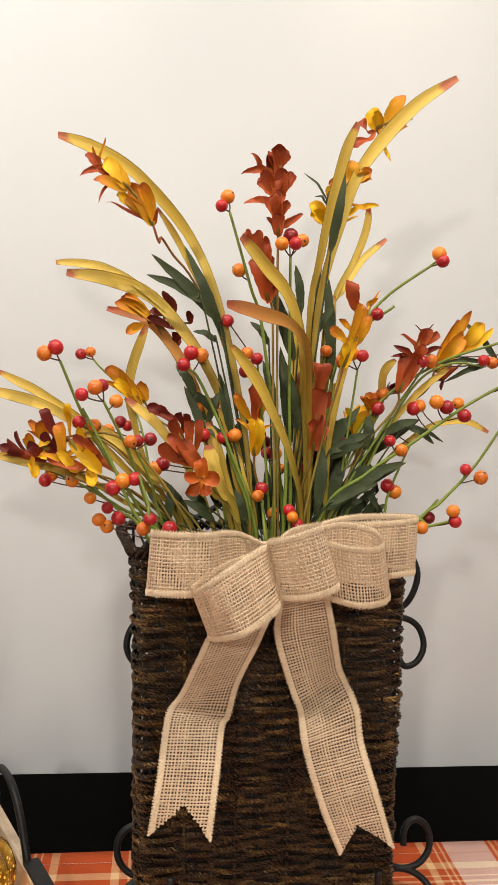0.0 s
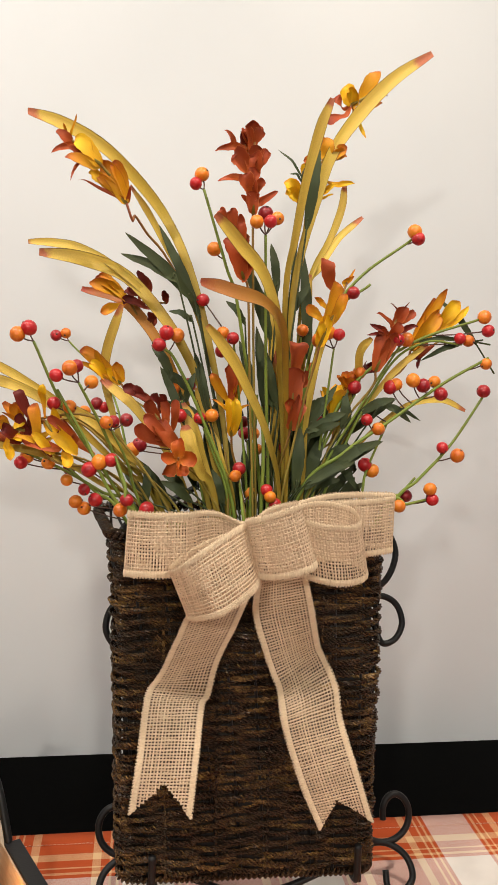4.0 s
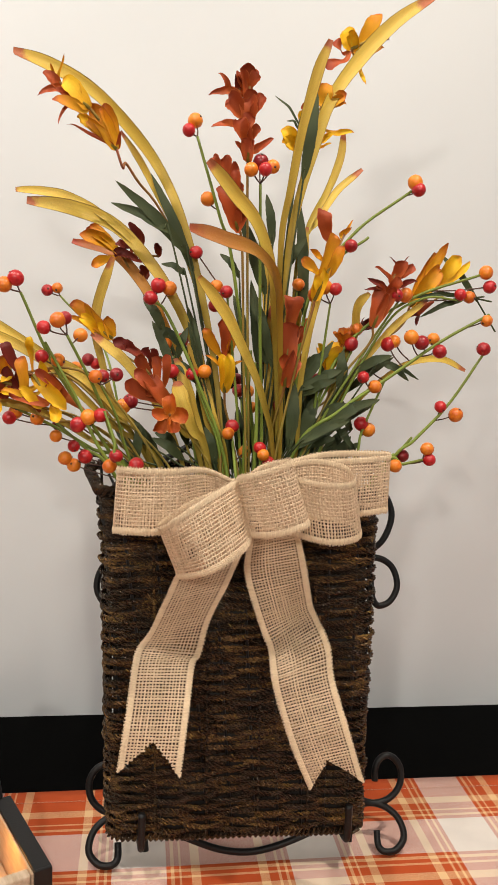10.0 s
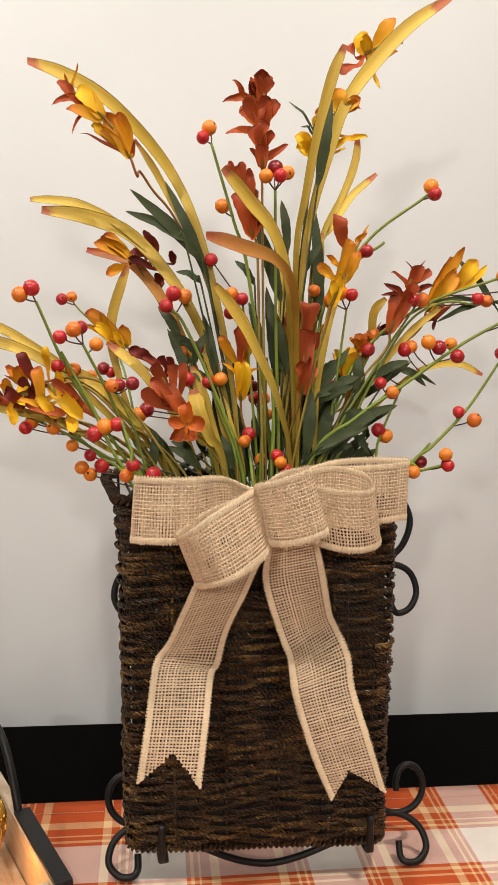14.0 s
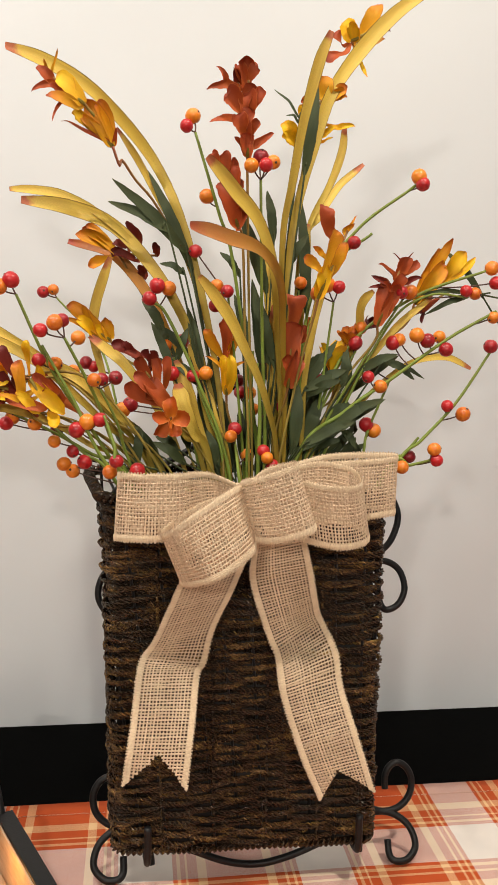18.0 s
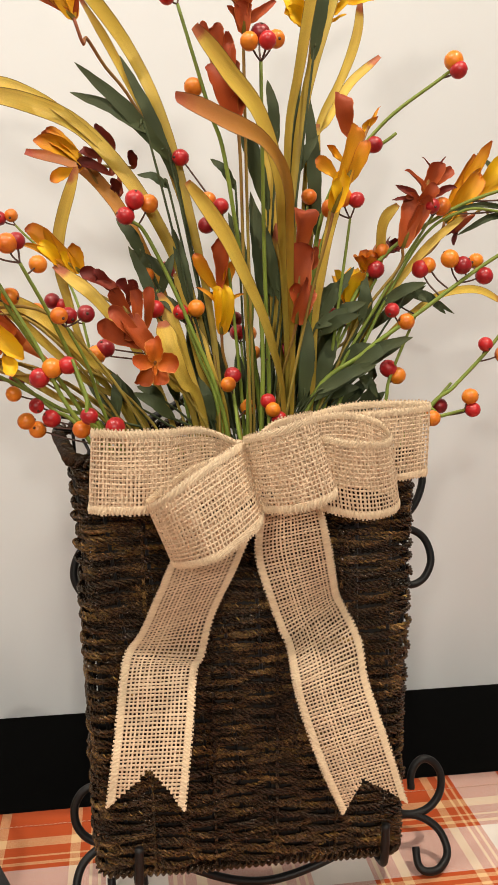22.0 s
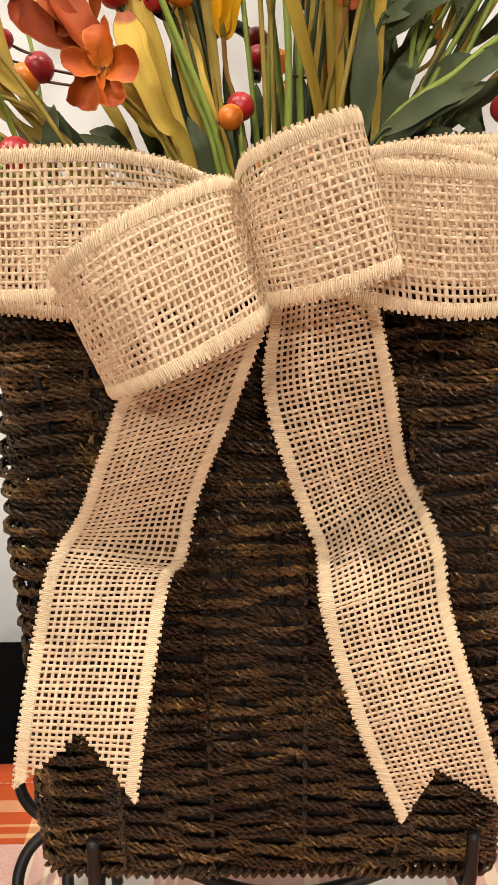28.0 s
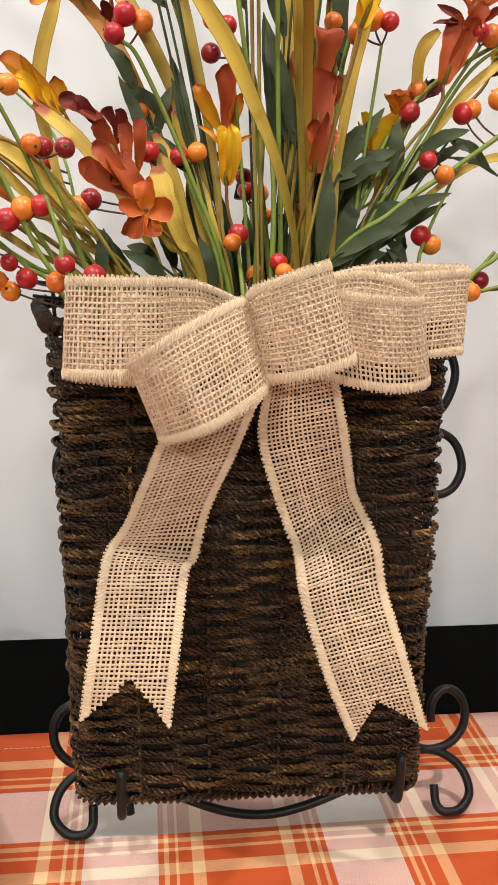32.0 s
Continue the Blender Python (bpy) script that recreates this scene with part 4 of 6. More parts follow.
def bloom(at, direction, mat, length=0.040, width=0.016, count=6, spread=0.5, curl=0.25, label="yellow", long_stem=True):
    """A trumpet of petals on a brown-tipped stem."""
    ob = thing("flower_stem", label + " artificial lily-like flower in the basket", "flower", "artificial flowers")
    b, d = Vector(at), Vector(direction).normalized()
    low = b - d * 0.02
    out = Vector((math.copysign(0.010, b.x), 0.004, 0.0)) * max(0.0, min(1.0, (b.z - 1.2) / 0.2))
    run = [foot(b), mouth(b), mouth(b).lerp(low, 0.55) - out + Vector((0, 0.006, 0.022)), low, b + d * 0.006] if long_stem else [b - d * 0.03 + Vector((0, 0.004, -0.01)), low, b + d * 0.006]
    part("stem", tube(curve_points(run, 30), 0.0011, 6), MAT_STALK, ob)
    part("calyx", turned(lathe([(0.0014, -0.012), (0.0030, -0.002), (0.0042, 0.005), (0.0046, 0.010)], 10), aim(b, d)), mat, ob)
    for j in range(count):
        n = serial()
        rng = random.Random(n)
        part("petal", turned(petal(length * rng.uniform(0.82, 1.1), width * rng.uniform(0.85, 1.15), curl * rng.uniform(0.6, 1.4), 0.45, n, 8), aim(b, d, 2 * math.pi * j / count + rng.uniform(-0.25, 0.25), spread * rng.uniform(0.35, 1.2))), mat, ob)
    for j in range(1):
        n = serial()
        rng = random.Random(n)
        e = (d + Vector((rng.uniform(-0.3, 0.3), rng.uniform(-0.3, 0.3), rng.uniform(-0.3, 0.3)))).normalized()
        part("stamen", tube([b, b + e * length * 0.45], 0.0006, 5), MAT_TWIG, ob)
    return ob


PETAL_MATS = {"r": MAT_RUST, "o": MAT_ORANGE, "y": MAT_YELLOW, "a": MAT_AMBER, "m": MAT_MAROON}


def petal_flower(label, petals, long_stem=True, via=None, stem_mat=None):
    """Single petals, each from its foot to its tip, on one stem: (colour, foot, tip, width)."""
    ob = thing("flower_stem", label + " artificial flower with broad cut-cloth petals in the basket", "flower", "artificial flowers")
    b = Vector(petals[0][1])
    low = b + (b - Vector(petals[0][2])) * 0.25 + Vector((0, 0.003, -0.006))
    run = [foot(b), mouth(b), mouth(b).lerp(low, 0.55) + Vector((0, 0.006, 0.012 + 0.28 * max(0.0, abs(b.x) - 0.08))), low, b] if long_stem else [b + (b - Vector(petals[0][2])) * 0.35 + Vector((0, 0.003, 0)), b]
    if via:
        run = [foot(b), mouth(b), *[Vector(p) for p in via], low, b]
    part("stem", tube(curve_points(run, 30), 0.0012, 6), stem_mat or MAT_STALK, ob)
    far = max((Vector(q[1]) for q in petals), key=lambda q: (q - b).length)
    axis = far - b
    if axis.length > 0.006:
        part("flower_axis", tube([b, b.lerp(far, 0.5), far], lambda k: lerp(0.0016, 0.0010, k), 6), MAT_STALK, ob)
    for colour, p0, p1, width in petals:
        n = serial()
        rng = random.Random(n)
        a, t = Vector(p0), Vector(p1)
        ln = (t - a).length
        hub = b + axis * max(0.0, min(1.0, (a - b).dot(axis) / max(1e-6, axis.length_squared) - 0.06)) + Vector((0, 0.001, 0))
        bow_out = Vector((rng.uniform(-0.06, 0.06), rng.uniform(-0.14, 0.0), rng.uniform(-0.02, 0.07))) * ln
        curl = Vector((0, rng.uniform(-0.12, 0.16), rng.uniform(-0.10, 0.02))) * ln
        # narrow at its foot, widest past the middle; rust petals end round, yellow ones taper, thin ones are slender
        if width < 0.0065:
            q, blunt, power = 0.30, 1.4, 1.0
        elif colour in "ay":
            q, blunt, power = rng.uniform(0.50, 0.62), 2.0, 0.85
        else:
            q, blunt, power = rng.uniform(0.60, 0.72), 2.6, 0.6
        shape = lambda k, w=width * 1.18, q=q, e=blunt, p=power: w / 2 * ((0.30 + 0.70 * math.sin(math.pi / 2 * k / q) ** 1.4) if k < q else max(0.10, 1 - ((k - q) / (1 - q)) ** e) ** p)
        part("petal", strip([hub.lerp(a, 0.15), a.lerp(t, 0.10), a.lerp(t, 0.50) + bow_out, a.lerp(t, 0.82) + bow_out * 0.55, t + curl], shape, 16, rng.uniform(0.25, 0.75), 0.35, n, 6, (rng.uniform(-0.5, 0.5), -1, rng.uniform(0.0, 0.7))), PETAL_MATS[colour], ob)
    return ob


# ---- the arrangement: what stands in the basket ----
grass_blade(0.0145, (-0.029, 0.050, 1.157), (-0.042, 0.060, 1.268), (-0.072, 0.070, 1.387), (-0.103, 0.080, 1.452), (-0.151, 0.050, 1.498), (-0.193, 0.020, 1.515), (-0.224, 0.000, 1.519))
grass_blade(0.0070, (-0.029, 0.056, 1.157), (-0.042, 0.066, 1.268), (-0.071, 0.074, 1.365), (-0.097, 0.070, 1.415), (-0.118, 0.060, 1.449), (-0.135, 0.030, 1.467))
grass_blade(0.0150, (-0.032, 0.050, 1.157), (-0.044, 0.060, 1.229), (-0.068, 0.060, 1.295), (-0.096, 0.060, 1.342), (-0.134, 0.064, 1.384), (-0.176, 0.050, 1.400), (-0.219, 0.043, 1.404))
grass_blade(0.0090, (-0.032, 0.056, 1.157), (-0.044, 0.066, 1.229), (-0.068, 0.066, 1.295), (-0.101, 0.068, 1.353), (-0.150, 0.060, 1.396), (-0.181, 0.056, 1.411), (-0.207, 0.055, 1.415), (-0.230, 0.050, 1.414))
grass_blade(0.0105, (-0.101, 0.060, 1.154), (-0.137, 0.080, 1.214), (-0.152, 0.090, 1.258), (-0.159, 0.096, 1.292), (-0.154, 0.095, 1.325), (-0.142, 0.090, 1.361))
grass_blade(0.0120, (-0.045, 0.060, 1.155), (-0.060, 0.070, 1.205), (-0.077, 0.080, 1.266), (-0.106, 0.100, 1.327), (-0.141, 0.120, 1.367), (-0.186, 0.137, 1.379), red=True)
grass_blade(0.0140, (0.028, 0.050, 1.157), (0.026, 0.050, 1.270), (0.026, 0.050, 1.362), (0.034, 0.052, 1.416), (0.048, 0.055, 1.470), (0.063, 0.058, 1.516), (0.090, 0.063, 1.557), (0.125, 0.058, 1.594), (0.158, 0.050, 1.616))
grass_blade(0.0100, (0.023, 0.050, 1.157), (0.019, 0.045, 1.297), (0.016, 0.030, 1.381), (0.021, 0.020, 1.426), (0.028, 0.005, 1.483), (0.037, -0.005, 1.524), (0.045, -0.010, 1.547))
grass_blade(0.0080, (0.038, 0.060, 1.155), (0.038, 0.070, 1.342), (0.050, 0.075, 1.398), (0.067, 0.077, 1.432), (0.080, 0.080, 1.466), (0.082, 0.079, 1.493))
grass_blade(0.0080, (0.040, 0.070, 1.241), (0.049, 0.090, 1.378), (0.067, 0.110, 1.410), (0.091, 0.130, 1.445), (0.120, 0.142, 1.471))
grass_blade(0.0130, (0.023, 0.045, 1.158), (0.013, 0.030, 1.297), (0.005, 0.010, 1.348), (-0.010, 0.000, 1.387), (-0.035, -0.010, 1.414), (-0.059, -0.022, 1.437))
grass_blade(0.0125, (0.025, 0.040, 1.159), (0.017, 0.020, 1.287), (0.004, -0.030, 1.336), (-0.018, -0.070, 1.357), (-0.051, -0.110, 1.363), (-0.080, -0.143, 1.366), red=True)
grass_blade(0.0115, (0.017, 0.030, 1.160), (0.002, 0.010, 1.229), (-0.017, 0.000, 1.271), (-0.040, -0.010, 1.311), (-0.064, -0.020, 1.339))
grass_blade(0.0110, (-0.088, 0.050, 1.156), (-0.138, 0.045, 1.198), (-0.185, 0.035, 1.244), (-0.220, 0.030, 1.270), (-0.253, 0.025, 1.283), (-0.292, 0.020, 1.292))
grass_blade(0.0090, (-0.099, 0.060, 1.154), (-0.132, 0.050, 1.203), (-0.175, 0.040, 1.244), (-0.213, 0.035, 1.272), (-0.246, 0.030, 1.292), (-0.278, 0.025, 1.308))
grass_blade(0.0090, (-0.115, 0.050, 1.153), (-0.159, 0.040, 1.185), (-0.200, 0.035, 1.209), (-0.251, 0.030, 1.223), (-0.290, 0.030, 1.231))
grass_blade(0.0080, (0.070, 0.070, 1.165), (0.109, 0.090, 1.217), (0.152, 0.115, 1.250), (0.188, 0.130, 1.267), (0.225, 0.140, 1.270), (0.256, 0.148, 1.258))
grass_blade(0.0110, (-0.068, 0.060, 1.155), (-0.094, 0.070, 1.213), (-0.128, 0.080, 1.258), (-0.162, 0.090, 1.285))
grass_blade(0.0170, (-0.044, 0.045, 1.157), (-0.058, 0.050, 1.201), (-0.070, 0.050, 1.235), (-0.081, 0.055, 1.264))
grass_blade(0.0120, (-0.026, 0.050, 1.157), (-0.042, 0.050, 1.207), (-0.053, 0.055, 1.240))
grass_blade(0.0090, (0.041, 0.045, 1.158), (0.043, 0.040, 1.249), (0.051, 0.030, 1.320), (0.062, 0.020, 1.367))
grass_blade(0.0090, (0.052, 0.055, 1.156), (0.076, 0.060, 1.228), (0.097, 0.055, 1.288), (0.097, 0.045, 1.321), (0.107, 0.040, 1.335))
grass_blade(0.0100, (0.018, 0.060, 1.155), (0.018, 0.060, 1.241), (0.010, 0.060, 1.319), (0.002, 0.060, 1.384))
grass_blade(0.0070, (0.036, 0.060, 1.155), (0.042, 0.070, 1.275), (0.046, 0.070, 1.343), (0.048, 0.070, 1.398))
grass_blade(0.0070, (0.049, 0.070, 1.153), (0.088, 0.060, 1.231), (0.129, 0.050, 1.295), (0.172, 0.055, 1.332))
green_leaf(0.0140, (-0.070, 0.060, 1.365), (-0.139, 0.035, 1.425))
green_leaf(0.0115, (-0.088, 0.050, 1.383), (-0.143, 0.040, 1.406))
green_leaf(0.0125, (-0.064, 0.065, 1.349), (-0.107, 0.060, 1.438))
green_leaf(0.0135, (0.037, 0.045, 1.439), (0.046, 0.040, 1.517))
green_leaf(0.0030, (0.034, 0.050, 1.486), (0.007, 0.050, 1.514))
green_leaf(0.0030, (0.032, 0.050, 1.484), (0.019, 0.050, 1.492))
green_leaf(0.0165, (0.007, 0.055, 1.247), (-0.008, 0.056, 1.343))
green_leaf(0.0165, (0.007, 0.060, 1.330), (-0.022, 0.050, 1.405))
green_leaf(0.0110, (0.011, 0.050, 1.378), (0.003, 0.050, 1.424))
green_leaf(0.0120, (0.021, 0.060, 1.349), (0.044, 0.050, 1.386))
green_leaf(0.0145, (0.048, 0.065, 1.312), (0.039, 0.070, 1.423))
green_leaf(0.0100, (0.038, 0.070, 1.297), (0.048, 0.075, 1.365))
green_leaf(0.0185, (0.060, 0.090, 1.150), (0.057, 0.100, 1.265))
green_leaf(0.0145, (0.060, 0.085, 1.181), (0.133, 0.070, 1.228))
green_leaf(0.0145, (0.070, 0.080, 1.155), (0.107, 0.080, 1.201))
green_leaf(0.0140, (0.054, 0.090, 1.198), (0.084, 0.100, 1.269))
green_leaf(0.0125, (0.059, 0.090, 1.231), (0.094, 0.090, 1.245))
green_leaf(0.0105, (0.096, 0.070, 1.235), (0.149, 0.080, 1.273))
green_leaf(0.0120, (0.095, 0.090, 1.240), (0.098, 0.095, 1.276))
green_leaf(0.0080, (0.115, 0.070, 1.163), (0.091, 0.075, 1.195))
green_leaf(0.0105, (-0.067, 0.060, 1.271), (-0.102, 0.070, 1.298))
green_leaf(0.0165, (-0.090, 0.060, 1.154), (-0.123, 0.070, 1.205))
green_leaf(0.0165, (-0.043, 0.060, 1.155), (-0.056, 0.070, 1.244))
green_leaf(0.0080, (-0.071, 0.070, 1.346), (-0.095, 0.080, 1.356))
green_leaf(0.0090, (-0.019, 0.060, 1.345), (-0.039, 0.060, 1.367))
green_leaf(0.0060, (0.146, 0.100, 1.263), (0.181, 0.090, 1.249))
green_leaf(0.0090, (0.231, 0.070, 1.333), (0.184, 0.070, 1.381))
green_leaf(0.0060, (0.214, 0.060, 1.337), (0.151, 0.050, 1.332))
green_leaf(0.0070, (0.212, 0.060, 1.334), (0.166, 0.060, 1.314))
green_leaf(0.0165, (0.070, 0.080, 1.152), (0.058, 0.090, 1.239))
green_leaf(0.0140, (0.085, 0.080, 1.152), (0.117, 0.080, 1.182))
green_leaf(0.0130, (0.107, 0.080, 1.194), (0.083, 0.090, 1.240))
green_leaf(0.0100, (-0.078, 0.060, 1.264), (-0.068, 0.060, 1.295))
green_leaf(0.0120, (-0.110, 0.070, 1.152), (-0.141, 0.080, 1.199))
green_leaf(0.0120, (-0.018, 0.070, 1.153), (-0.031, 0.080, 1.227))
green_leaf(0.0120, (-0.007, 0.070, 1.274), (-0.022, 0.080, 1.329))
green_leaf(0.0100, (-0.060, 0.070, 1.216), (-0.077, 0.080, 1.260))
green_leaf(0.0120, (0.033, 0.070, 1.194), (0.038, 0.080, 1.275))
green_leaf(0.0130, (0.085, 0.070, 1.157), (0.102, 0.060, 1.191))
green_leaf(0.0110, (0.047, 0.060, 1.155), (0.032, 0.070, 1.229))
green_leaf(0.0100, (-0.072, 0.060, 1.239), (-0.095, 0.070, 1.266))
berry_spray([(0.004, 0.060, 1.155), (-0.026, 0.050, 1.350), (-0.042, 0.045, 1.401), (-0.065, 0.045, 1.471)], [(-0.073, 0.045, 1.476, "r"), (-0.067, 0.050, 1.486, "o"), (-0.053, 0.050, 1.416, "o")])
berry_spray([(0.007, 0.040, 1.159), (-0.001, 0.030, 1.297), (-0.009, 0.010, 1.426)], [(-0.008, 0.020, 1.447, "d"), (-0.019, 0.000, 1.436, "o"), (-0.007, -0.005, 1.436, "r"), (0.002, 0.012, 1.442, "o")])
berry_spray([(0.036, 0.050, 1.157), (0.047, 0.050, 1.320), (0.086, 0.040, 1.388), (0.140, 0.031, 1.432)], [(0.143, 0.031, 1.440, "o"), (0.146, 0.028, 1.433, "r")])
berry_spray([(0.036, 0.050, 1.242), (0.067, 0.045, 1.353), (0.103, 0.040, 1.388)], [(0.086, 0.041, 1.379, "r")])
berry_spray([(-0.132, 0.030, 1.160), (-0.188, 0.012, 1.251), (-0.219, 0.004, 1.320)], [(-0.223, 0.004, 1.332, "r"), (-0.233, 0.004, 1.326, "o"), (-0.201, 0.008, 1.264, "r"), (-0.187, 0.010, 1.261, "o")])
berry_spray([(-0.118, 0.090, 1.149), (-0.153, 0.170, 1.267), (-0.204, 0.205, 1.324)], [(-0.219, 0.208, 1.330, "r"), (-0.208, 0.208, 1.333, "o"), (-0.181, 0.134, 1.248, "o"), (-0.169, 0.150, 1.256, "d"), (-0.161, 0.150, 1.252, "r")], 0.0013)
berry_spray([(-0.126, 0.030, 1.160), (-0.152, 0.010, 1.231), (-0.178, -0.003, 1.284)], [(-0.186, -0.004, 1.297, "o"), (-0.198, -0.004, 1.290, "r"), (-0.168, 0.020, 1.284, "o"), (-0.180, 0.000, 1.299, "d")])
berry_spray([(-0.118, 0.030, 1.160), (-0.134, 0.010, 1.211), (-0.148, 0.003, 1.240)], [(-0.153, 0.000, 1.248, "o"), (-0.147, 0.010, 1.248, "r"), (-0.135, 0.020, 1.249, "d")], 0.0013)
berry_spray([(-0.027, 0.045, 1.158), (-0.057, 0.045, 1.241), (-0.088, 0.043, 1.305), (-0.101, 0.042, 1.318)], [(-0.098, 0.043, 1.333, "r"), (-0.105, 0.042, 1.321, "r"), (-0.087, 0.050, 1.331, "o")])
berry_spray([(-0.012, 0.050, 1.157), (-0.025, 0.045, 1.274), (-0.032, 0.043, 1.325)], [(-0.042, 0.050, 1.335, "o"), (-0.033, 0.042, 1.330, "r"), (-0.062, 0.060, 1.367, "r"), (-0.042, 0.060, 1.317, "d")], 0.0013)
berry_spray([(0.038, 0.060, 1.155), (0.036, 0.060, 1.286), (0.039, 0.060, 1.334)], [(0.040, 0.060, 1.341, "o"), (0.051, 0.060, 1.302, "o")], 0.0012)
berry_spray([(0.053, 0.050, 1.169), (0.064, 0.042, 1.276), (0.068, 0.038, 1.323)], [(0.072, 0.036, 1.337, "r"), (0.062, 0.040, 1.339, "o"), (0.054, 0.045, 1.331, "o")], 0.0013)
berry_spray([(0.039, 0.050, 1.157), (0.068, 0.050, 1.231), (0.095, 0.050, 1.277)], [(0.094, 0.050, 1.285, "r"), (0.100, 0.055, 1.300, "o"), (0.094, 0.060, 1.295, "o"), (0.062, 0.060, 1.248, "d")], 0.0014)
berry_spray([(0.053, 0.050, 1.169), (0.100, 0.045, 1.266), (0.136, 0.040, 1.327)], [(0.133, 0.035, 1.334, "r"), (0.145, 0.045, 1.335, "o")], 0.0014)
berry_spray([(0.045, 0.050, 1.157), (0.083, 0.050, 1.274), (0.150, 0.050, 1.330), (0.225, 0.050, 1.359)], [(0.229, 0.050, 1.361, "o"), (0.234, 0.050, 1.347, "r")])
berry_spray([(0.065, 0.050, 1.169), (0.123, 0.050, 1.297), (0.164, 0.050, 1.332), (0.206, 0.050, 1.332)], [(0.203, 0.048, 1.338, "r"), (0.213, 0.050, 1.336, "o")], 0.0013)
berry_spray([(0.037, 0.040, 1.170), (0.083, 0.037, 1.219), (0.127, 0.036, 1.251), (0.182, 0.036, 1.291), (0.229, 0.034, 1.319)], [(0.151, 0.036, 1.294, "o"), (0.162, 0.036, 1.289, "r"), (0.177, 0.045, 1.293, "o"), (0.181, 0.036, 1.281, "r"), (0.132, 0.050, 1.286, "r"), (0.138, 0.050, 1.289, "o"), (0.105, 0.037, 1.253, "r"), (0.117, 0.036, 1.244, "o"), (0.227, 0.035, 1.313, "o")], 0.0018)
berry_spray([(0.101, 0.050, 1.157), (0.112, 0.055, 1.197), (0.134, 0.060, 1.249)], [(0.112, 0.060, 1.204, "r"), (0.120, 0.060, 1.198, "o"), (0.121, 0.080, 1.260, "o")], 0.0015)
berry_spray([(0.133, 0.040, 1.159), (0.162, 0.037, 1.192), (0.195, 0.037, 1.229), (0.228, 0.037, 1.281)], [(0.186, 0.036, 1.226, "r"), (0.203, 0.037, 1.218, "o"), (0.227, 0.037, 1.285, "r")])
berry_spray([(0.127, 0.040, 1.159), (0.152, 0.036, 1.167), (0.171, 0.035, 1.172)], [(0.175, 0.035, 1.183, "o"), (0.178, 0.035, 1.172, "r"), (0.153, 0.045, 1.174, "d"), (0.141, 0.030, 1.166, "o")])
berry_spray([(0.130, 0.040, 1.158), (0.145, 0.040, 1.176), (0.160, 0.040, 1.194)], [])
berry_spray([(-0.118, 0.050, 1.150), (-0.159, 0.050, 1.175), (-0.197, 0.050, 1.197), (-0.244, 0.050, 1.218)], [(-0.236, 0.050, 1.203, "r"), (-0.231, 0.055, 1.208, "o"), (-0.210, 0.050, 1.203, "o"), (-0.192, 0.045, 1.187, "o"), (-0.191, 0.060, 1.196, "d")])
berry_spray([(-0.134, 0.040, 1.148), (-0.164, 0.043, 1.176), (-0.192, 0.045, 1.200)], [(-0.175, 0.043, 1.178, "r"), (-0.164, 0.043, 1.168, "r"), (-0.183, 0.043, 1.166, "o"), (-0.175, 0.045, 1.159, "o")])
berry_spray([(-0.134, 0.000, 1.165), (-0.172, 0.002, 1.232), (-0.198, 0.005, 1.277)], [(-0.159, 0.000, 1.211, "o"), (-0.148, 0.000, 1.213, "r"), (-0.168, 0.000, 1.204, "r")], 0.0017)
berry_spray([(-0.126, -0.020, 1.169), (-0.135, -0.020, 1.194), (-0.144, -0.010, 1.218)], [(-0.133, -0.020, 1.179, "r"), (-0.115, -0.030, 1.173, "r"), (-0.139, -0.010, 1.168, "o")])
berry_spray([(-0.060, 0.060, 1.183), (-0.072, 0.060, 1.228), (-0.081, 0.060, 1.267)], [(-0.089, 0.060, 1.278, "o"), (-0.073, 0.070, 1.282, "r"), (-0.083, 0.050, 1.252, "r"), (-0.129, 0.060, 1.216, "o"), (-0.122, 0.060, 1.221, "d")], 0.0012)
berry_spray([(-0.032, 0.045, 1.163), (-0.048, 0.048, 1.213), (-0.059, 0.050, 1.240)], [(-0.063, 0.050, 1.250, "r"), (-0.051, 0.050, 1.253, "o"), (-0.047, 0.069, 1.202, "o")], 0.0014)
berry_spray([(-0.004, 0.070, 1.153), (-0.007, 0.080, 1.192), (-0.009, 0.090, 1.224)], [(-0.012, 0.090, 1.232, "r"), (-0.002, 0.095, 1.231, "o"), (-0.013, 0.100, 1.243, "d"), (0.002, 0.090, 1.215, "o")], 0.0013)
berry_spray([(-0.019, 0.020, 1.151), (-0.022, 0.030, 1.177), (-0.024, 0.035, 1.193)], [(-0.023, 0.040, 1.201, "r"), (-0.028, 0.030, 1.195, "o"), (-0.009, 0.050, 1.174, "o")], 0.0016)
berry_spray([(0.003, 0.020, 1.151), (0.003, 0.020, 1.168), (0.003, 0.020, 1.175)], [(0.002, 0.020, 1.183, "r"), (0.005, 0.015, 1.177, "o"), (0.011, 0.020, 1.169, "r")], 0.0014)
berry_spray([(-0.010, 0.040, 1.159), (-0.009, 0.040, 1.220), (-0.007, 0.045, 1.275)], [(0.045, 0.070, 1.268, "d"), (0.076, 0.090, 1.268, "o")], 0.0018)
berry_spray([(-0.001, 0.030, 1.160), (-0.001, 0.030, 1.221), (-0.004, 0.035, 1.264)], [(0.022, 0.060, 1.219, "d")], 0.0018)
green_leaf(0.0125, (0.035, 0.045, 1.174), (0.038, 0.050, 1.235))
green_leaf(0.0125, (0.044, 0.050, 1.189), (0.062, 0.055, 1.232))
green_leaf(0.0125, (0.038, 0.040, 1.180), (0.092, 0.030, 1.210))
green_leaf(0.0125, (0.071, 0.045, 1.208), (0.121, 0.030, 1.232))
green_leaf(0.0100, (0.060, 0.050, 1.181), (0.081, 0.040, 1.191))
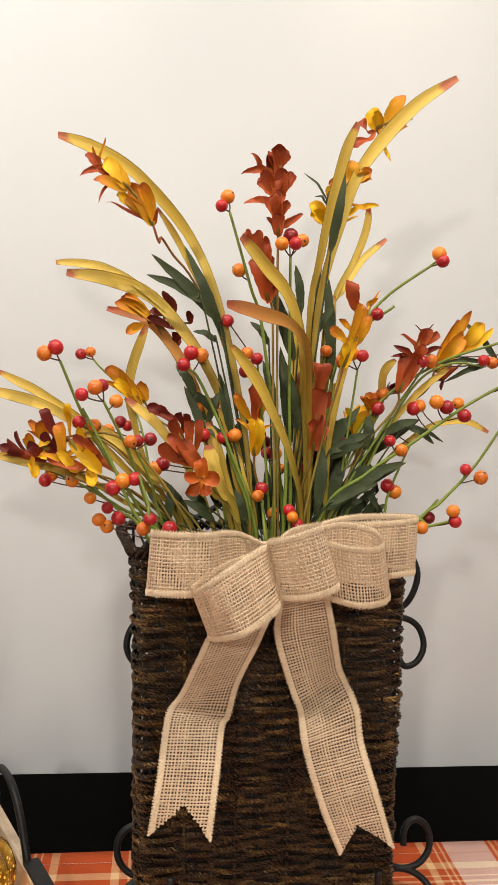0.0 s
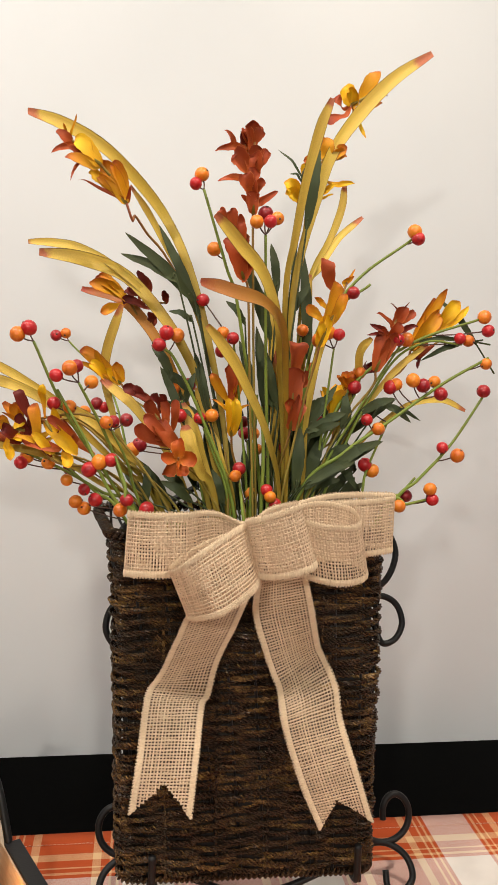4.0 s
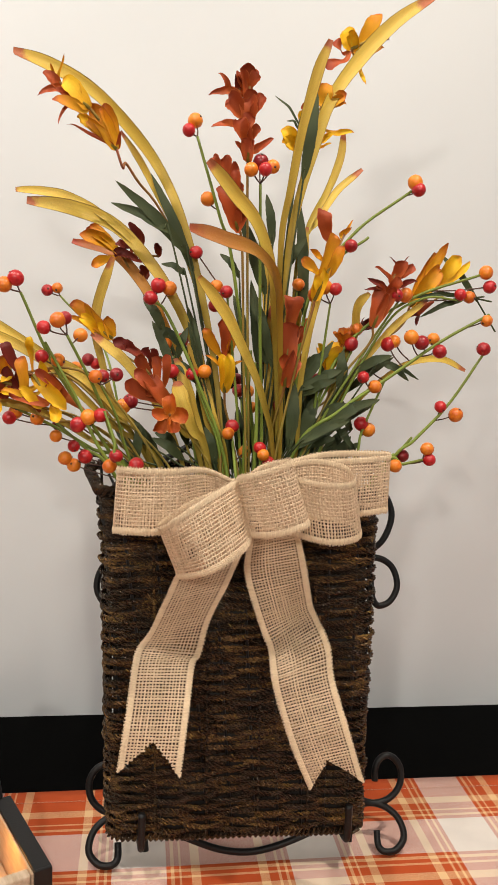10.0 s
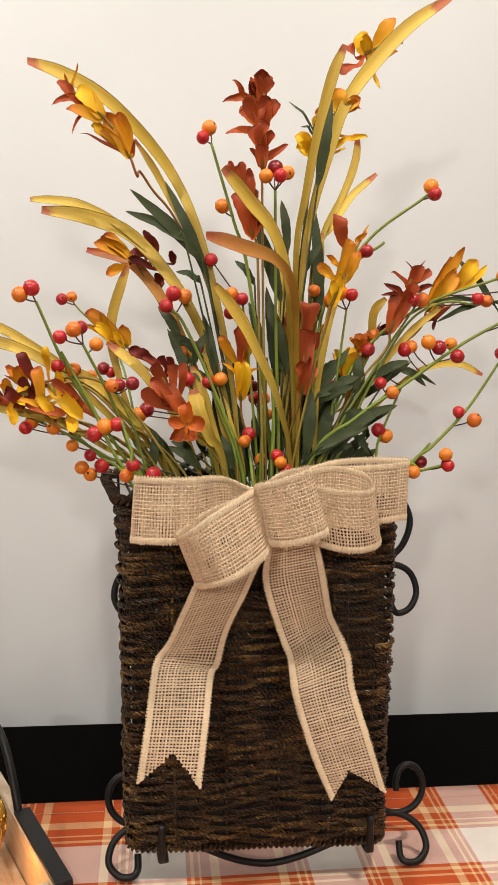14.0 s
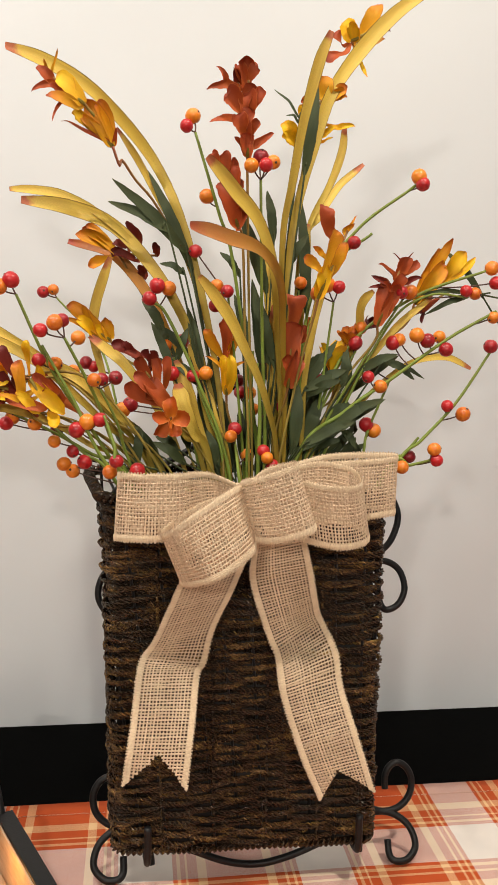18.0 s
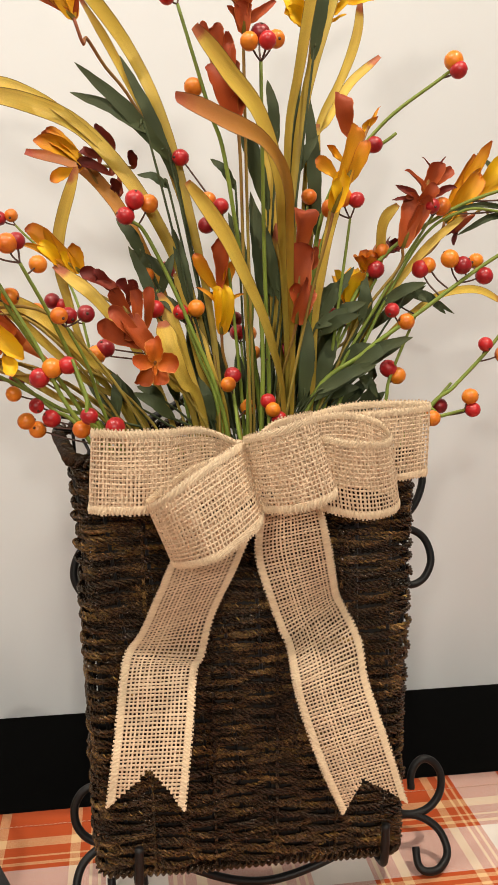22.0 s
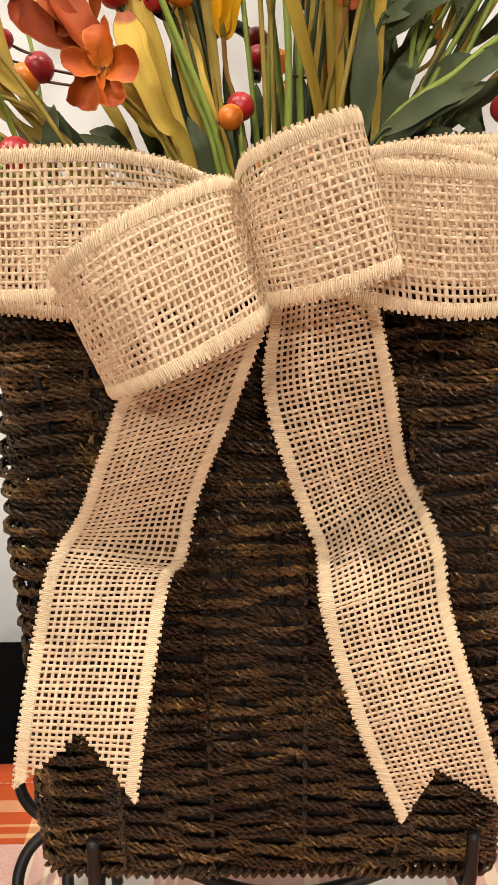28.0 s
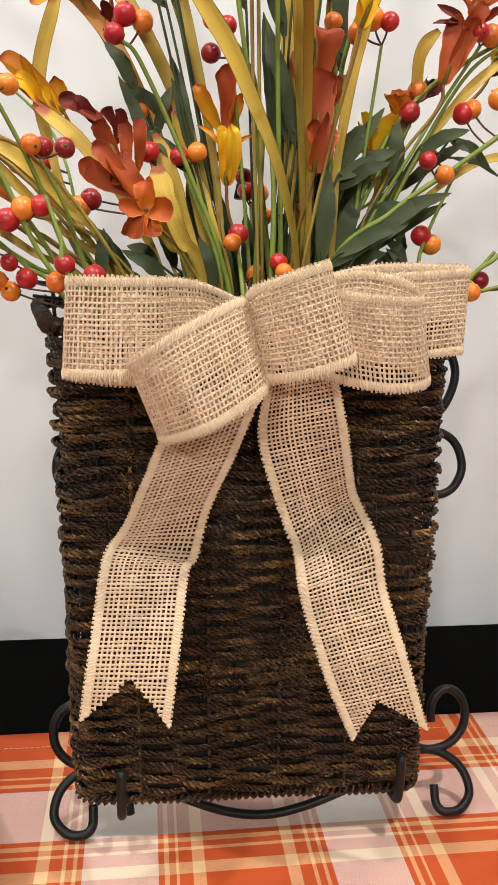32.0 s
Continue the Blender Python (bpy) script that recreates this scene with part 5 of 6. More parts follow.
green_leaf(0.0090, (0.084, 0.050, 1.200), (0.099, 0.045, 1.181))
green_leaf(0.0115, (0.046, 0.045, 1.233), (0.077, 0.030, 1.250))
green_leaf(0.0110, (0.089, 0.050, 1.240), (0.084, 0.050, 1.277))
green_leaf(0.0115, (0.100, 0.050, 1.258), (0.136, 0.045, 1.275))
green_leaf(0.0125, (0.043, 0.050, 1.227), (0.055, 0.055, 1.262))
green_leaf(0.0110, (0.046, 0.050, 1.260), (0.071, 0.045, 1.273))
green_leaf(0.0110, (-0.115, 0.040, 1.166), (-0.113, 0.045, 1.202))
green_leaf(0.0120, (-0.069, 0.045, 1.166), (-0.101, 0.040, 1.188))
green_leaf(0.0110, (-0.079, 0.050, 1.245), (-0.103, 0.060, 1.300))
green_leaf(0.0120, (0.014, 0.040, 1.260), (-0.009, 0.040, 1.336))
green_leaf(0.0125, (0.054, 0.050, 1.242), (0.084, 0.040, 1.259))
green_leaf(0.0120, (0.066, 0.050, 1.213), (0.096, 0.045, 1.224))
green_leaf(0.0110, (0.026, 0.045, 1.209), (0.019, 0.050, 1.247))
green_leaf(0.0100, (0.124, 0.050, 1.269), (0.156, 0.050, 1.250))
bloom((0.170, 0.060, 1.324), (-0.83, 0.00, -0.56), MAT_MAROON, length=0.020, width=0.008, count=3, spread=0.5, label='maroon', long_stem=False)
bloom((-0.213, 0.030, 1.220), (-0.69, 0.00, 0.72), MAT_MAROON, length=0.034, width=0.012, count=7, spread=0.6, label='maroon')
bloom((0.075, 0.060, 1.248), (0.02, 0.00, 1.00), MAT_YELLOW, length=0.042, width=0.016, count=5, spread=0.4, label='yellow')
bloom((0.090, 0.060, 1.277), (-0.11, -0.40, 0.91), MAT_AMBER, length=0.026, width=0.015, count=5, spread=0.5, label='amber', long_stem=False)
bloom((0.108, 0.080, 1.299), (0.44, -0.77, 0.46), MAT_MAROON, length=0.022, width=0.012, count=4, spread=0.5, label='maroon', long_stem=False)
bloom((-0.230, 0.030, 1.236), (-0.41, -0.26, 0.88), MAT_AMBER, length=0.032, width=0.011, count=5, spread=0.55, label='amber')
bloom((-0.248, 0.030, 1.228), (-0.88, -0.25, 0.39), MAT_MAROON, length=0.030, width=0.010, count=5, spread=0.6, label='maroon')
bloom((-0.174, 0.030, 1.221), (-0.75, -0.25, 0.60), MAT_RUST, length=0.040, width=0.012, count=5, spread=0.35, label='rust')
petal_flower("amber", [("a", (-0.138, 0.018, 1.449), (-0.161, 0.016, 1.485), 0.0136), ("a", (-0.137, 0.020, 1.451), (-0.152, 0.010, 1.486), 0.0114), ("y", (-0.155, 0.022, 1.463), (-0.172, 0.013, 1.474), 0.0083), ("r", (-0.140, 0.018, 1.452), (-0.181, 0.016, 1.470), 0.0033), ("r", (-0.137, 0.020, 1.451), (-0.135, 0.010, 1.463), 0.0033), ("a", (-0.140, 0.022, 1.452), (-0.166, 0.013, 1.473), 0.0075)], via=[(-0.042, 0.068, 1.268), (-0.068, 0.074, 1.355), (-0.099, 0.060, 1.407), (-0.118, 0.045, 1.426), (-0.130, 0.030, 1.440)], stem_mat=MAT_STALK_RED)
petal_flower("amber and brown", [("y", (-0.161, 0.006, 1.479), (-0.184, 0.004, 1.502), 0.0129), ("a", (-0.163, 0.008, 1.477), (-0.192, -0.002, 1.484), 0.0082), ("r", (-0.185, 0.010, 1.495), (-0.200, 0.001, 1.504), 0.0095), ("r", (-0.187, 0.006, 1.495), (-0.205, 0.004, 1.486), 0.0056), ("a", (-0.188, 0.008, 1.503), (-0.182, -0.002, 1.520), 0.0028), ("a", (-0.191, 0.010, 1.503), (-0.194, 0.001, 1.512), 0.0026), ("a", (-0.169, 0.006, 1.488), (-0.172, 0.004, 1.501), 0.0032), ("r", (-0.181, 0.008, 1.480), (-0.187, -0.002, 1.463), 0.0028), ("r", (-0.177, 0.010, 1.488), (-0.188, 0.001, 1.491), 0.0065)], long_stem=False)
petal_flower("amber and maroon", [("a", (-0.136, 0.110, 1.366), (-0.170, 0.108, 1.391), 0.0114), ("a", (-0.139, 0.112, 1.371), (-0.176, 0.102, 1.383), 0.0123), ("a", (-0.142, 0.114, 1.362), (-0.164, 0.105, 1.352), 0.0099), ("a", (-0.143, 0.110, 1.376), (-0.166, 0.108, 1.393), 0.0089), ("m", (-0.113, 0.112, 1.382), (-0.128, 0.102, 1.394), 0.0094), ("m", (-0.097, 0.114, 1.366), (-0.098, 0.105, 1.378), 0.0069), ("m", (-0.113, 0.110, 1.359), (-0.142, 0.108, 1.368), 0.0099), ("m", (-0.107, 0.112, 1.344), (-0.116, 0.102, 1.353), 0.0079), ("m", (-0.123, 0.114, 1.373), (-0.140, 0.105, 1.377), 0.0074)])
petal_flower("rust-red", [("r", (-0.020, 0.018, 1.446), (-0.022, 0.012, 1.466), 0.0113), ("r", (-0.024, 0.018, 1.500), (-0.024, 0.012, 1.528), 0.0134), ("r", (-0.021, 0.018, 1.511), (-0.014, 0.012, 1.523), 0.0087), ("r", (-0.028, 0.015, 1.484), (-0.041, 0.009, 1.499), 0.0145), ("r", (-0.020, 0.018, 1.485), (-0.008, 0.012, 1.504), 0.0088), ("r", (-0.036, 0.018, 1.507), (-0.058, 0.012, 1.501), 0.0063), ("r", (-0.037, 0.018, 1.505), (-0.050, 0.012, 1.520), 0.0048), ("r", (-0.034, 0.018, 1.479), (-0.055, 0.012, 1.473), 0.0063), ("r", (-0.025, 0.014, 1.465), (-0.032, 0.008, 1.480), 0.0126), ("r", (-0.018, 0.018, 1.466), (-0.012, 0.012, 1.477), 0.0073), ("r", (-0.015, 0.018, 1.456), (0.002, 0.012, 1.468), 0.0064), ("r", (-0.023, 0.018, 1.452), (-0.033, 0.012, 1.462), 0.0061)])
petal_flower("rust-red", [("r", (-0.028, 0.010, 1.385), (-0.049, -0.001, 1.421), 0.0162), ("r", (-0.029, 0.014, 1.394), (-0.039, 0.008, 1.417), 0.0128), ("r", (-0.025, 0.014, 1.395), (-0.034, 0.008, 1.444), 0.0089), ("r", (-0.040, 0.010, 1.429), (-0.043, 0.004, 1.448), 0.0092), ("r", (-0.047, 0.010, 1.432), (-0.053, 0.004, 1.447), 0.0073), ("r", (-0.028, 0.010, 1.382), (-0.025, 0.004, 1.403), 0.0103), ("r", (-0.031, 0.010, 1.413), (-0.034, 0.004, 1.436), 0.0083)])
petal_flower("amber and rust", [("y", (0.045, 0.004, 1.324), (0.053, 0.002, 1.356), 0.0110), ("a", (0.050, 0.006, 1.336), (0.061, -0.004, 1.387), 0.0136), ("r", (0.056, 0.008, 1.380), (0.048, -0.001, 1.406), 0.0125), ("a", (0.045, 0.004, 1.351), (0.031, 0.002, 1.361), 0.0088), ("a", (0.047, 0.006, 1.364), (0.037, -0.004, 1.369), 0.0061), ("a", (0.068, 0.008, 1.384), (0.075, -0.001, 1.391), 0.0052), ("a", (0.070, 0.004, 1.385), (0.077, 0.002, 1.399), 0.0024), ("a", (0.057, 0.006, 1.346), (0.067, -0.004, 1.376), 0.0088), ("y", (0.048, 0.008, 1.325), (0.045, -0.001, 1.348), 0.0079)])
petal_flower("yellow", [("y", (0.037, 0.070, 1.470), (0.017, 0.064, 1.489), 0.0121), ("y", (0.036, 0.070, 1.472), (0.018, 0.064, 1.477), 0.0111), ("a", (0.055, 0.070, 1.516), (0.056, 0.064, 1.532), 0.0110), ("a", (0.064, 0.070, 1.512), (0.079, 0.064, 1.526), 0.0079), ("a", (0.064, 0.070, 1.514), (0.080, 0.064, 1.517), 0.0063), ("y", (0.056, 0.070, 1.480), (0.070, 0.064, 1.488), 0.0058), ("y", (0.068, 0.070, 1.488), (0.089, 0.064, 1.491), 0.0058), ("y", (0.056, 0.070, 1.474), (0.067, 0.064, 1.478), 0.0040), ("y", (0.042, 0.070, 1.492), (0.036, 0.064, 1.507), 0.0079)])
petal_flower("dark rust", [("r", (0.112, 0.038, 1.302), (0.120, 0.036, 1.343), 0.0143), ("r", (0.116, 0.040, 1.306), (0.129, 0.030, 1.341), 0.0106), ("m", (0.124, 0.042, 1.341), (0.101, 0.033, 1.338), 0.0060), ("m", (0.121, 0.038, 1.342), (0.103, 0.036, 1.349), 0.0060), ("r", (0.128, 0.040, 1.349), (0.108, 0.030, 1.361), 0.0060), ("r", (0.131, 0.042, 1.347), (0.136, 0.033, 1.369), 0.0110), ("r", (0.137, 0.038, 1.351), (0.150, 0.036, 1.363), 0.0074), ("m", (0.136, 0.040, 1.342), (0.151, 0.030, 1.349), 0.0060), ("m", (0.135, 0.042, 1.362), (0.122, 0.033, 1.371), 0.0014), ("m", (0.135, 0.038, 1.362), (0.144, 0.036, 1.373), 0.0014), ("r", (0.123, 0.040, 1.334), (0.135, 0.030, 1.350), 0.0092)])
petal_flower("yellow and amber", [("a", (0.158, 0.068, 1.325), (0.185, 0.066, 1.383), 0.0124), ("a", (0.163, 0.070, 1.327), (0.187, 0.060, 1.368), 0.0139), ("y", (0.179, 0.072, 1.344), (0.206, 0.063, 1.378), 0.0134), ("y", (0.185, 0.068, 1.344), (0.218, 0.066, 1.372), 0.0067), ("a", (0.173, 0.070, 1.354), (0.190, 0.060, 1.388), 0.0086), ("a", (0.164, 0.072, 1.323), (0.175, 0.063, 1.347), 0.0043)])
petal_flower("rust-red", [("r", (-0.084, 0.033, 1.219), (-0.106, 0.031, 1.250), 0.0142), ("r", (-0.088, 0.035, 1.223), (-0.119, 0.025, 1.256), 0.0105), ("r", (-0.091, 0.037, 1.224), (-0.127, 0.028, 1.242), 0.0123), ("r", (-0.097, 0.033, 1.241), (-0.098, 0.031, 1.270), 0.0082), ("r", (-0.090, 0.035, 1.239), (-0.089, 0.025, 1.270), 0.0073), ("r", (-0.103, 0.037, 1.245), (-0.117, 0.028, 1.267), 0.0105), ("m", (-0.110, 0.033, 1.265), (-0.139, 0.031, 1.281), 0.0096), ("m", (-0.102, 0.035, 1.261), (-0.111, 0.025, 1.274), 0.0082), ("m", (-0.116, 0.037, 1.267), (-0.129, 0.028, 1.279), 0.0082), ("r", (-0.095, 0.033, 1.232), (-0.108, 0.031, 1.237), 0.0114), ("m", (-0.099, 0.035, 1.261), (-0.101, 0.025, 1.275), 0.0068)])
petal_flower("orange", [("o", (-0.085, 0.016, 1.214), (-0.086, 0.014, 1.232), 0.0116), ("o", (-0.084, 0.018, 1.213), (-0.068, 0.008, 1.213), 0.0129), ("o", (-0.085, 0.020, 1.213), (-0.081, 0.011, 1.197), 0.0112), ("o", (-0.086, 0.016, 1.213), (-0.097, 0.014, 1.197), 0.0125), ("o", (-0.086, 0.018, 1.214), (-0.101, 0.008, 1.214), 0.0103)], long_stem=False)
petal_flower("yellow and amber", [("y", (-0.031, 0.048, 1.233), (-0.038, 0.046, 1.273), 0.0093), ("y", (-0.029, 0.050, 1.233), (-0.029, 0.040, 1.273), 0.0089), ("y", (-0.030, 0.052, 1.234), (-0.033, 0.043, 1.270), 0.0079), ("a", (-0.033, 0.048, 1.256), (-0.052, 0.046, 1.270), 0.0037), ("r", (-0.031, 0.050, 1.268), (-0.036, 0.040, 1.308), 0.0116), ("a", (-0.036, 0.052, 1.269), (-0.053, 0.043, 1.295), 0.0089), ("a", (-0.027, 0.048, 1.257), (-0.013, 0.046, 1.265), 0.0033), ("a", (-0.029, 0.050, 1.268), (-0.022, 0.040, 1.290), 0.0070)])
petal_flower("rust-red", [("r", (0.025, 0.028, 1.242), (0.034, 0.022, 1.274), 0.0167), ("r", (0.027, 0.028, 1.260), (0.028, 0.022, 1.305), 0.0188), ("r", (0.027, 0.028, 1.300), (0.029, 0.022, 1.330), 0.0174), ("r", (0.027, 0.031, 1.251), (0.022, 0.025, 1.273), 0.0092), ("r", (0.038, 0.031, 1.285), (0.038, 0.025, 1.301), 0.0074)])
petal_flower("amber and yellow", [("a", (-0.142, 0.093, 1.281), (-0.184, 0.091, 1.317), 0.0123), ("y", (-0.153, 0.095, 1.283), (-0.173, 0.085, 1.303), 0.0099), ("a", (-0.156, 0.097, 1.288), (-0.189, 0.088, 1.302), 0.0064), ("a", (-0.142, 0.093, 1.280), (-0.147, 0.091, 1.303), 0.0099), ("a", (-0.161, 0.095, 1.294), (-0.169, 0.085, 1.315), 0.0059), ("y", (-0.143, 0.097, 1.279), (-0.158, 0.088, 1.296), 0.0089)])
petal_flower("yellow and amber", [("y", (-0.208, 0.003, 1.248), (-0.179, 0.001, 1.218), 0.0127), ("y", (-0.191, 0.005, 1.220), (-0.186, -0.005, 1.206), 0.0092), ("y", (-0.195, 0.007, 1.235), (-0.201, -0.002, 1.260), 0.0079), ("a", (-0.213, 0.003, 1.230), (-0.220, 0.001, 1.266), 0.0114), ("a", (-0.208, 0.005, 1.227), (-0.235, -0.005, 1.235), 0.0053), ("y", (-0.210, 0.007, 1.265), (-0.210, -0.002, 1.282), 0.0066), ("r", (-0.194, 0.003, 1.222), (-0.228, 0.001, 1.231), 0.0101), ("r", (-0.183, 0.005, 1.235), (-0.205, -0.005, 1.253), 0.0074), ("m", (-0.218, 0.007, 1.247), (-0.233, -0.002, 1.278), 0.0088), ("y", (-0.201, 0.003, 1.218), (-0.220, 0.001, 1.238), 0.0079)])
petal_flower("yellow and maroon", [("y", (-0.239, 0.013, 1.240), (-0.227, 0.011, 1.247), 0.0076), ("y", (-0.241, 0.015, 1.232), (-0.229, 0.005, 1.230), 0.0067), ("m", (-0.222, 0.017, 1.236), (-0.235, 0.008, 1.252), 0.0080), ("y", (-0.244, 0.013, 1.226), (-0.240, 0.011, 1.211), 0.0076), ("a", (-0.244, 0.015, 1.236), (-0.249, 0.005, 1.252), 0.0089), ("m", (-0.232, 0.017, 1.226), (-0.248, 0.008, 1.242), 0.0098)])
green_leaf(0.0155, (0.034, 0.035, 1.184), (0.037, 0.039, 1.245))
green_leaf(0.0160, (0.045, 0.045, 1.189), (0.063, 0.049, 1.230))
green_leaf(0.0130, (0.043, 0.030, 1.188), (0.094, 0.034, 1.212))
green_leaf(0.0130, (0.072, 0.035, 1.205), (0.119, 0.039, 1.232))
green_leaf(0.0110, (0.047, 0.045, 1.244), (0.076, 0.049, 1.287))
green_leaf(0.0120, (0.043, 0.040, 1.239), (0.081, 0.044, 1.253))
green_leaf(0.0110, (0.082, 0.045, 1.242), (0.085, 0.049, 1.283))
green_leaf(0.0180, (0.010, 0.045, 1.263), (-0.007, 0.049, 1.331))
green_leaf(0.0120, (-0.037, 0.050, 1.164), (-0.049, 0.054, 1.198))
green_leaf(0.0120, (-0.027, 0.055, 1.164), (-0.035, 0.059, 1.206))
green_leaf(0.0120, (-0.091, 0.060, 1.292), (-0.112, 0.064, 1.321))
green_leaf(0.0100, (-0.085, 0.060, 1.282), (-0.099, 0.064, 1.289))
green_leaf(0.0120, (-0.053, 0.055, 1.239), (-0.089, 0.059, 1.266))
green_leaf(0.0110, (-0.106, 0.045, 1.180), (-0.119, 0.049, 1.202))
green_leaf(0.0110, (-0.077, 0.050, 1.180), (-0.098, 0.054, 1.191))
green_leaf(0.0140, (-0.040, 0.065, 1.223), (-0.046, 0.069, 1.270))
green_leaf(0.0130, (-0.010, 0.075, 1.165), (-0.014, 0.079, 1.218))
green_leaf(0.0130, (0.016, 0.075, 1.178), (0.006, 0.079, 1.227))
green_leaf(0.0130, (0.004, 0.080, 1.169), (-0.004, 0.084, 1.215))
green_leaf(0.0130, (-0.064, 0.075, 1.177), (-0.080, 0.079, 1.219))
green_leaf(0.0130, (0.032, 0.075, 1.179), (0.027, 0.079, 1.234))
green_leaf(0.0120, (-0.054, 0.060, 1.253), (-0.069, 0.064, 1.316))
green_leaf(0.0130, (0.048, 0.060, 1.233), (0.056, 0.064, 1.271))
petal_flower("yellow and amber", [("y", (0.084, 0.074, 1.569), (0.075, 0.072, 1.587), 0.0137), ("y", (0.089, 0.076, 1.570), (0.079, 0.066, 1.583), 0.0094), ("r", (0.078, 0.078, 1.564), (0.066, 0.069, 1.574), 0.0090), ("r", (0.081, 0.074, 1.559), (0.060, 0.072, 1.551), 0.0094), ("a", (0.094, 0.076, 1.574), (0.108, 0.066, 1.602), 0.0132), ("a", (0.102, 0.078, 1.568), (0.116, 0.069, 1.573), 0.0057), ("m", (0.108, 0.074, 1.577), (0.121, 0.072, 1.584), 0.0071), ("a", (0.117, 0.076, 1.588), (0.128, 0.066, 1.592), 0.0057), ("y", (0.092, 0.078, 1.556), (0.099, 0.069, 1.537), 0.0061), ("y", (0.090, 0.074, 1.564), (0.098, 0.072, 1.566), 0.0071)], via=[(0.026, 0.062, 1.362), (0.040, 0.066, 1.44), (0.060, 0.070, 1.510)])
petal_flower("amber", [("a", (0.057, 0.062, 1.512), (0.052, 0.056, 1.530), 0.0156), ("a", (0.063, 0.062, 1.511), (0.077, 0.056, 1.524), 0.0109), ("a", (0.064, 0.062, 1.513), (0.076, 0.056, 1.517), 0.0093), ("a", (0.051, 0.062, 1.506), (0.034, 0.056, 1.507), 0.0086)], long_stem=False)
grass_blade(0.0150, (-0.046, 0.045, 1.168), (-0.060, 0.040, 1.195), (-0.072, 0.040, 1.222), (-0.078, 0.045, 1.243))
grass_blade(0.0130, (-0.053, 0.050, 1.167), (-0.069, 0.045, 1.194), (-0.082, 0.045, 1.214), (-0.096, 0.050, 1.239))
grass_blade(0.0120, (-0.034, 0.055, 1.168), (-0.046, 0.055, 1.204), (-0.054, 0.060, 1.244), (-0.066, 0.060, 1.280))
grass_blade(0.0110, (-0.106, 0.050, 1.176), (-0.136, 0.045, 1.215), (-0.166, 0.040, 1.244), (-0.201, 0.035, 1.264))
grass_blade(0.0130, (0.021, 0.050, 1.178), (0.014, 0.050, 1.225), (0.013, 0.050, 1.268), (0.014, 0.050, 1.319))
petal_flower("rust-red", [("r", (-0.021, 0.020, 1.477), (-0.023, 0.014, 1.501), 0.0142), ("r", (-0.020, 0.020, 1.457), (-0.026, 0.014, 1.475), 0.0123), ("r", (-0.025, 0.020, 1.508), (-0.031, 0.014, 1.523), 0.0097), ("r", (-0.022, 0.020, 1.487), (-0.018, 0.014, 1.507), 0.0117), ("r", (-0.023, 0.020, 1.470), (-0.020, 0.014, 1.487), 0.0113), ("r", (-0.032, 0.020, 1.494), (-0.037, 0.014, 1.506), 0.0097), ("m", (-0.030, 0.020, 1.509), (-0.035, 0.014, 1.519), 0.0063)], long_stem=False)
petal_flower("rust-red", [("r", (-0.028, 0.014, 1.390), (-0.036, 0.008, 1.406), 0.0123), ("r", (-0.032, 0.014, 1.414), (-0.043, 0.008, 1.431), 0.0113), ("r", (-0.028, 0.014, 1.404), (-0.030, 0.008, 1.427), 0.0108)], long_stem=False)

# ---- the crate with the glass pumpkin ----
def mat_wood(name, base, dark, rough=0.7):
    m, nt, b = material(name, rough)
    co = coords(nt)
    grain = noise_tex(nt, co, 26.0, 5, 0.65, (1.2, 8, 8))
    wear = noise_tex(nt, co, 45.0, 4, 0.6)
    nt.links.new(mix(nt, 0.4, ramp(nt, grain, [(0.3, dark), (0.65, base)]), ramp(nt, wear, [(0.35, dark), (0.6, base)])), b.inputs["Base Color"])
    bump(nt, b, grain, 0.5, 0.0012)
    return m


MAT_CRATE = mat_wood("whitewashed_wood", (0.62, 0.50, 0.38), (0.40, 0.29, 0.19))
CRATE_DIR = Vector((-0.430, 0.903, 0)).normalized()
CRATE_TOP = 0.812
crate = thing("wooden_crate", "whitewashed wooden crate with black iron handles on the plaid cloth", "crate",
              at=Matrix.Translation((-0.1885, -0.0600, TABLE + 0.0032)) @ Matrix.Rotation(math.atan2(CRATE_DIR.y, CRATE_DIR.x), 4, "Z"))
# its own x runs along the end board away from the room, its own y to the left
LEN, WID, HGT, TH = 0.264, 0.34, CRATE_TOP - TABLE - 0.006, 0.012
part("end_board", box((LEN, TH, HGT), 0.0015, (LEN / 2, TH / 2, HGT / 2)), MAT_CRATE, crate, smooth=False)
part("end_board", box((LEN, TH, HGT), 0.0015, (LEN / 2, WID - TH / 2, HGT / 2)), MAT_CRATE, crate, smooth=False)
part("side_board", box((TH, WID - 2 * TH - 0.001, HGT - 0.004), 0.0015, (TH / 2 + 0.001, WID / 2, HGT / 2)), MAT_CRATE, crate, smooth=False)
part("side_board", box((TH, WID - 2 * TH - 0.001, HGT - 0.004), 0.0015, (LEN - TH / 2 - 0.001, WID / 2, HGT / 2)), MAT_CRATE, crate, smooth=False)
part("floor_board", box((LEN - 2 * TH - 0.004, WID - 2 * TH - 0.002, 0.008), 0.001, (LEN / 2, WID / 2, 0.006)), MAT_CRATE, crate, smooth=False)
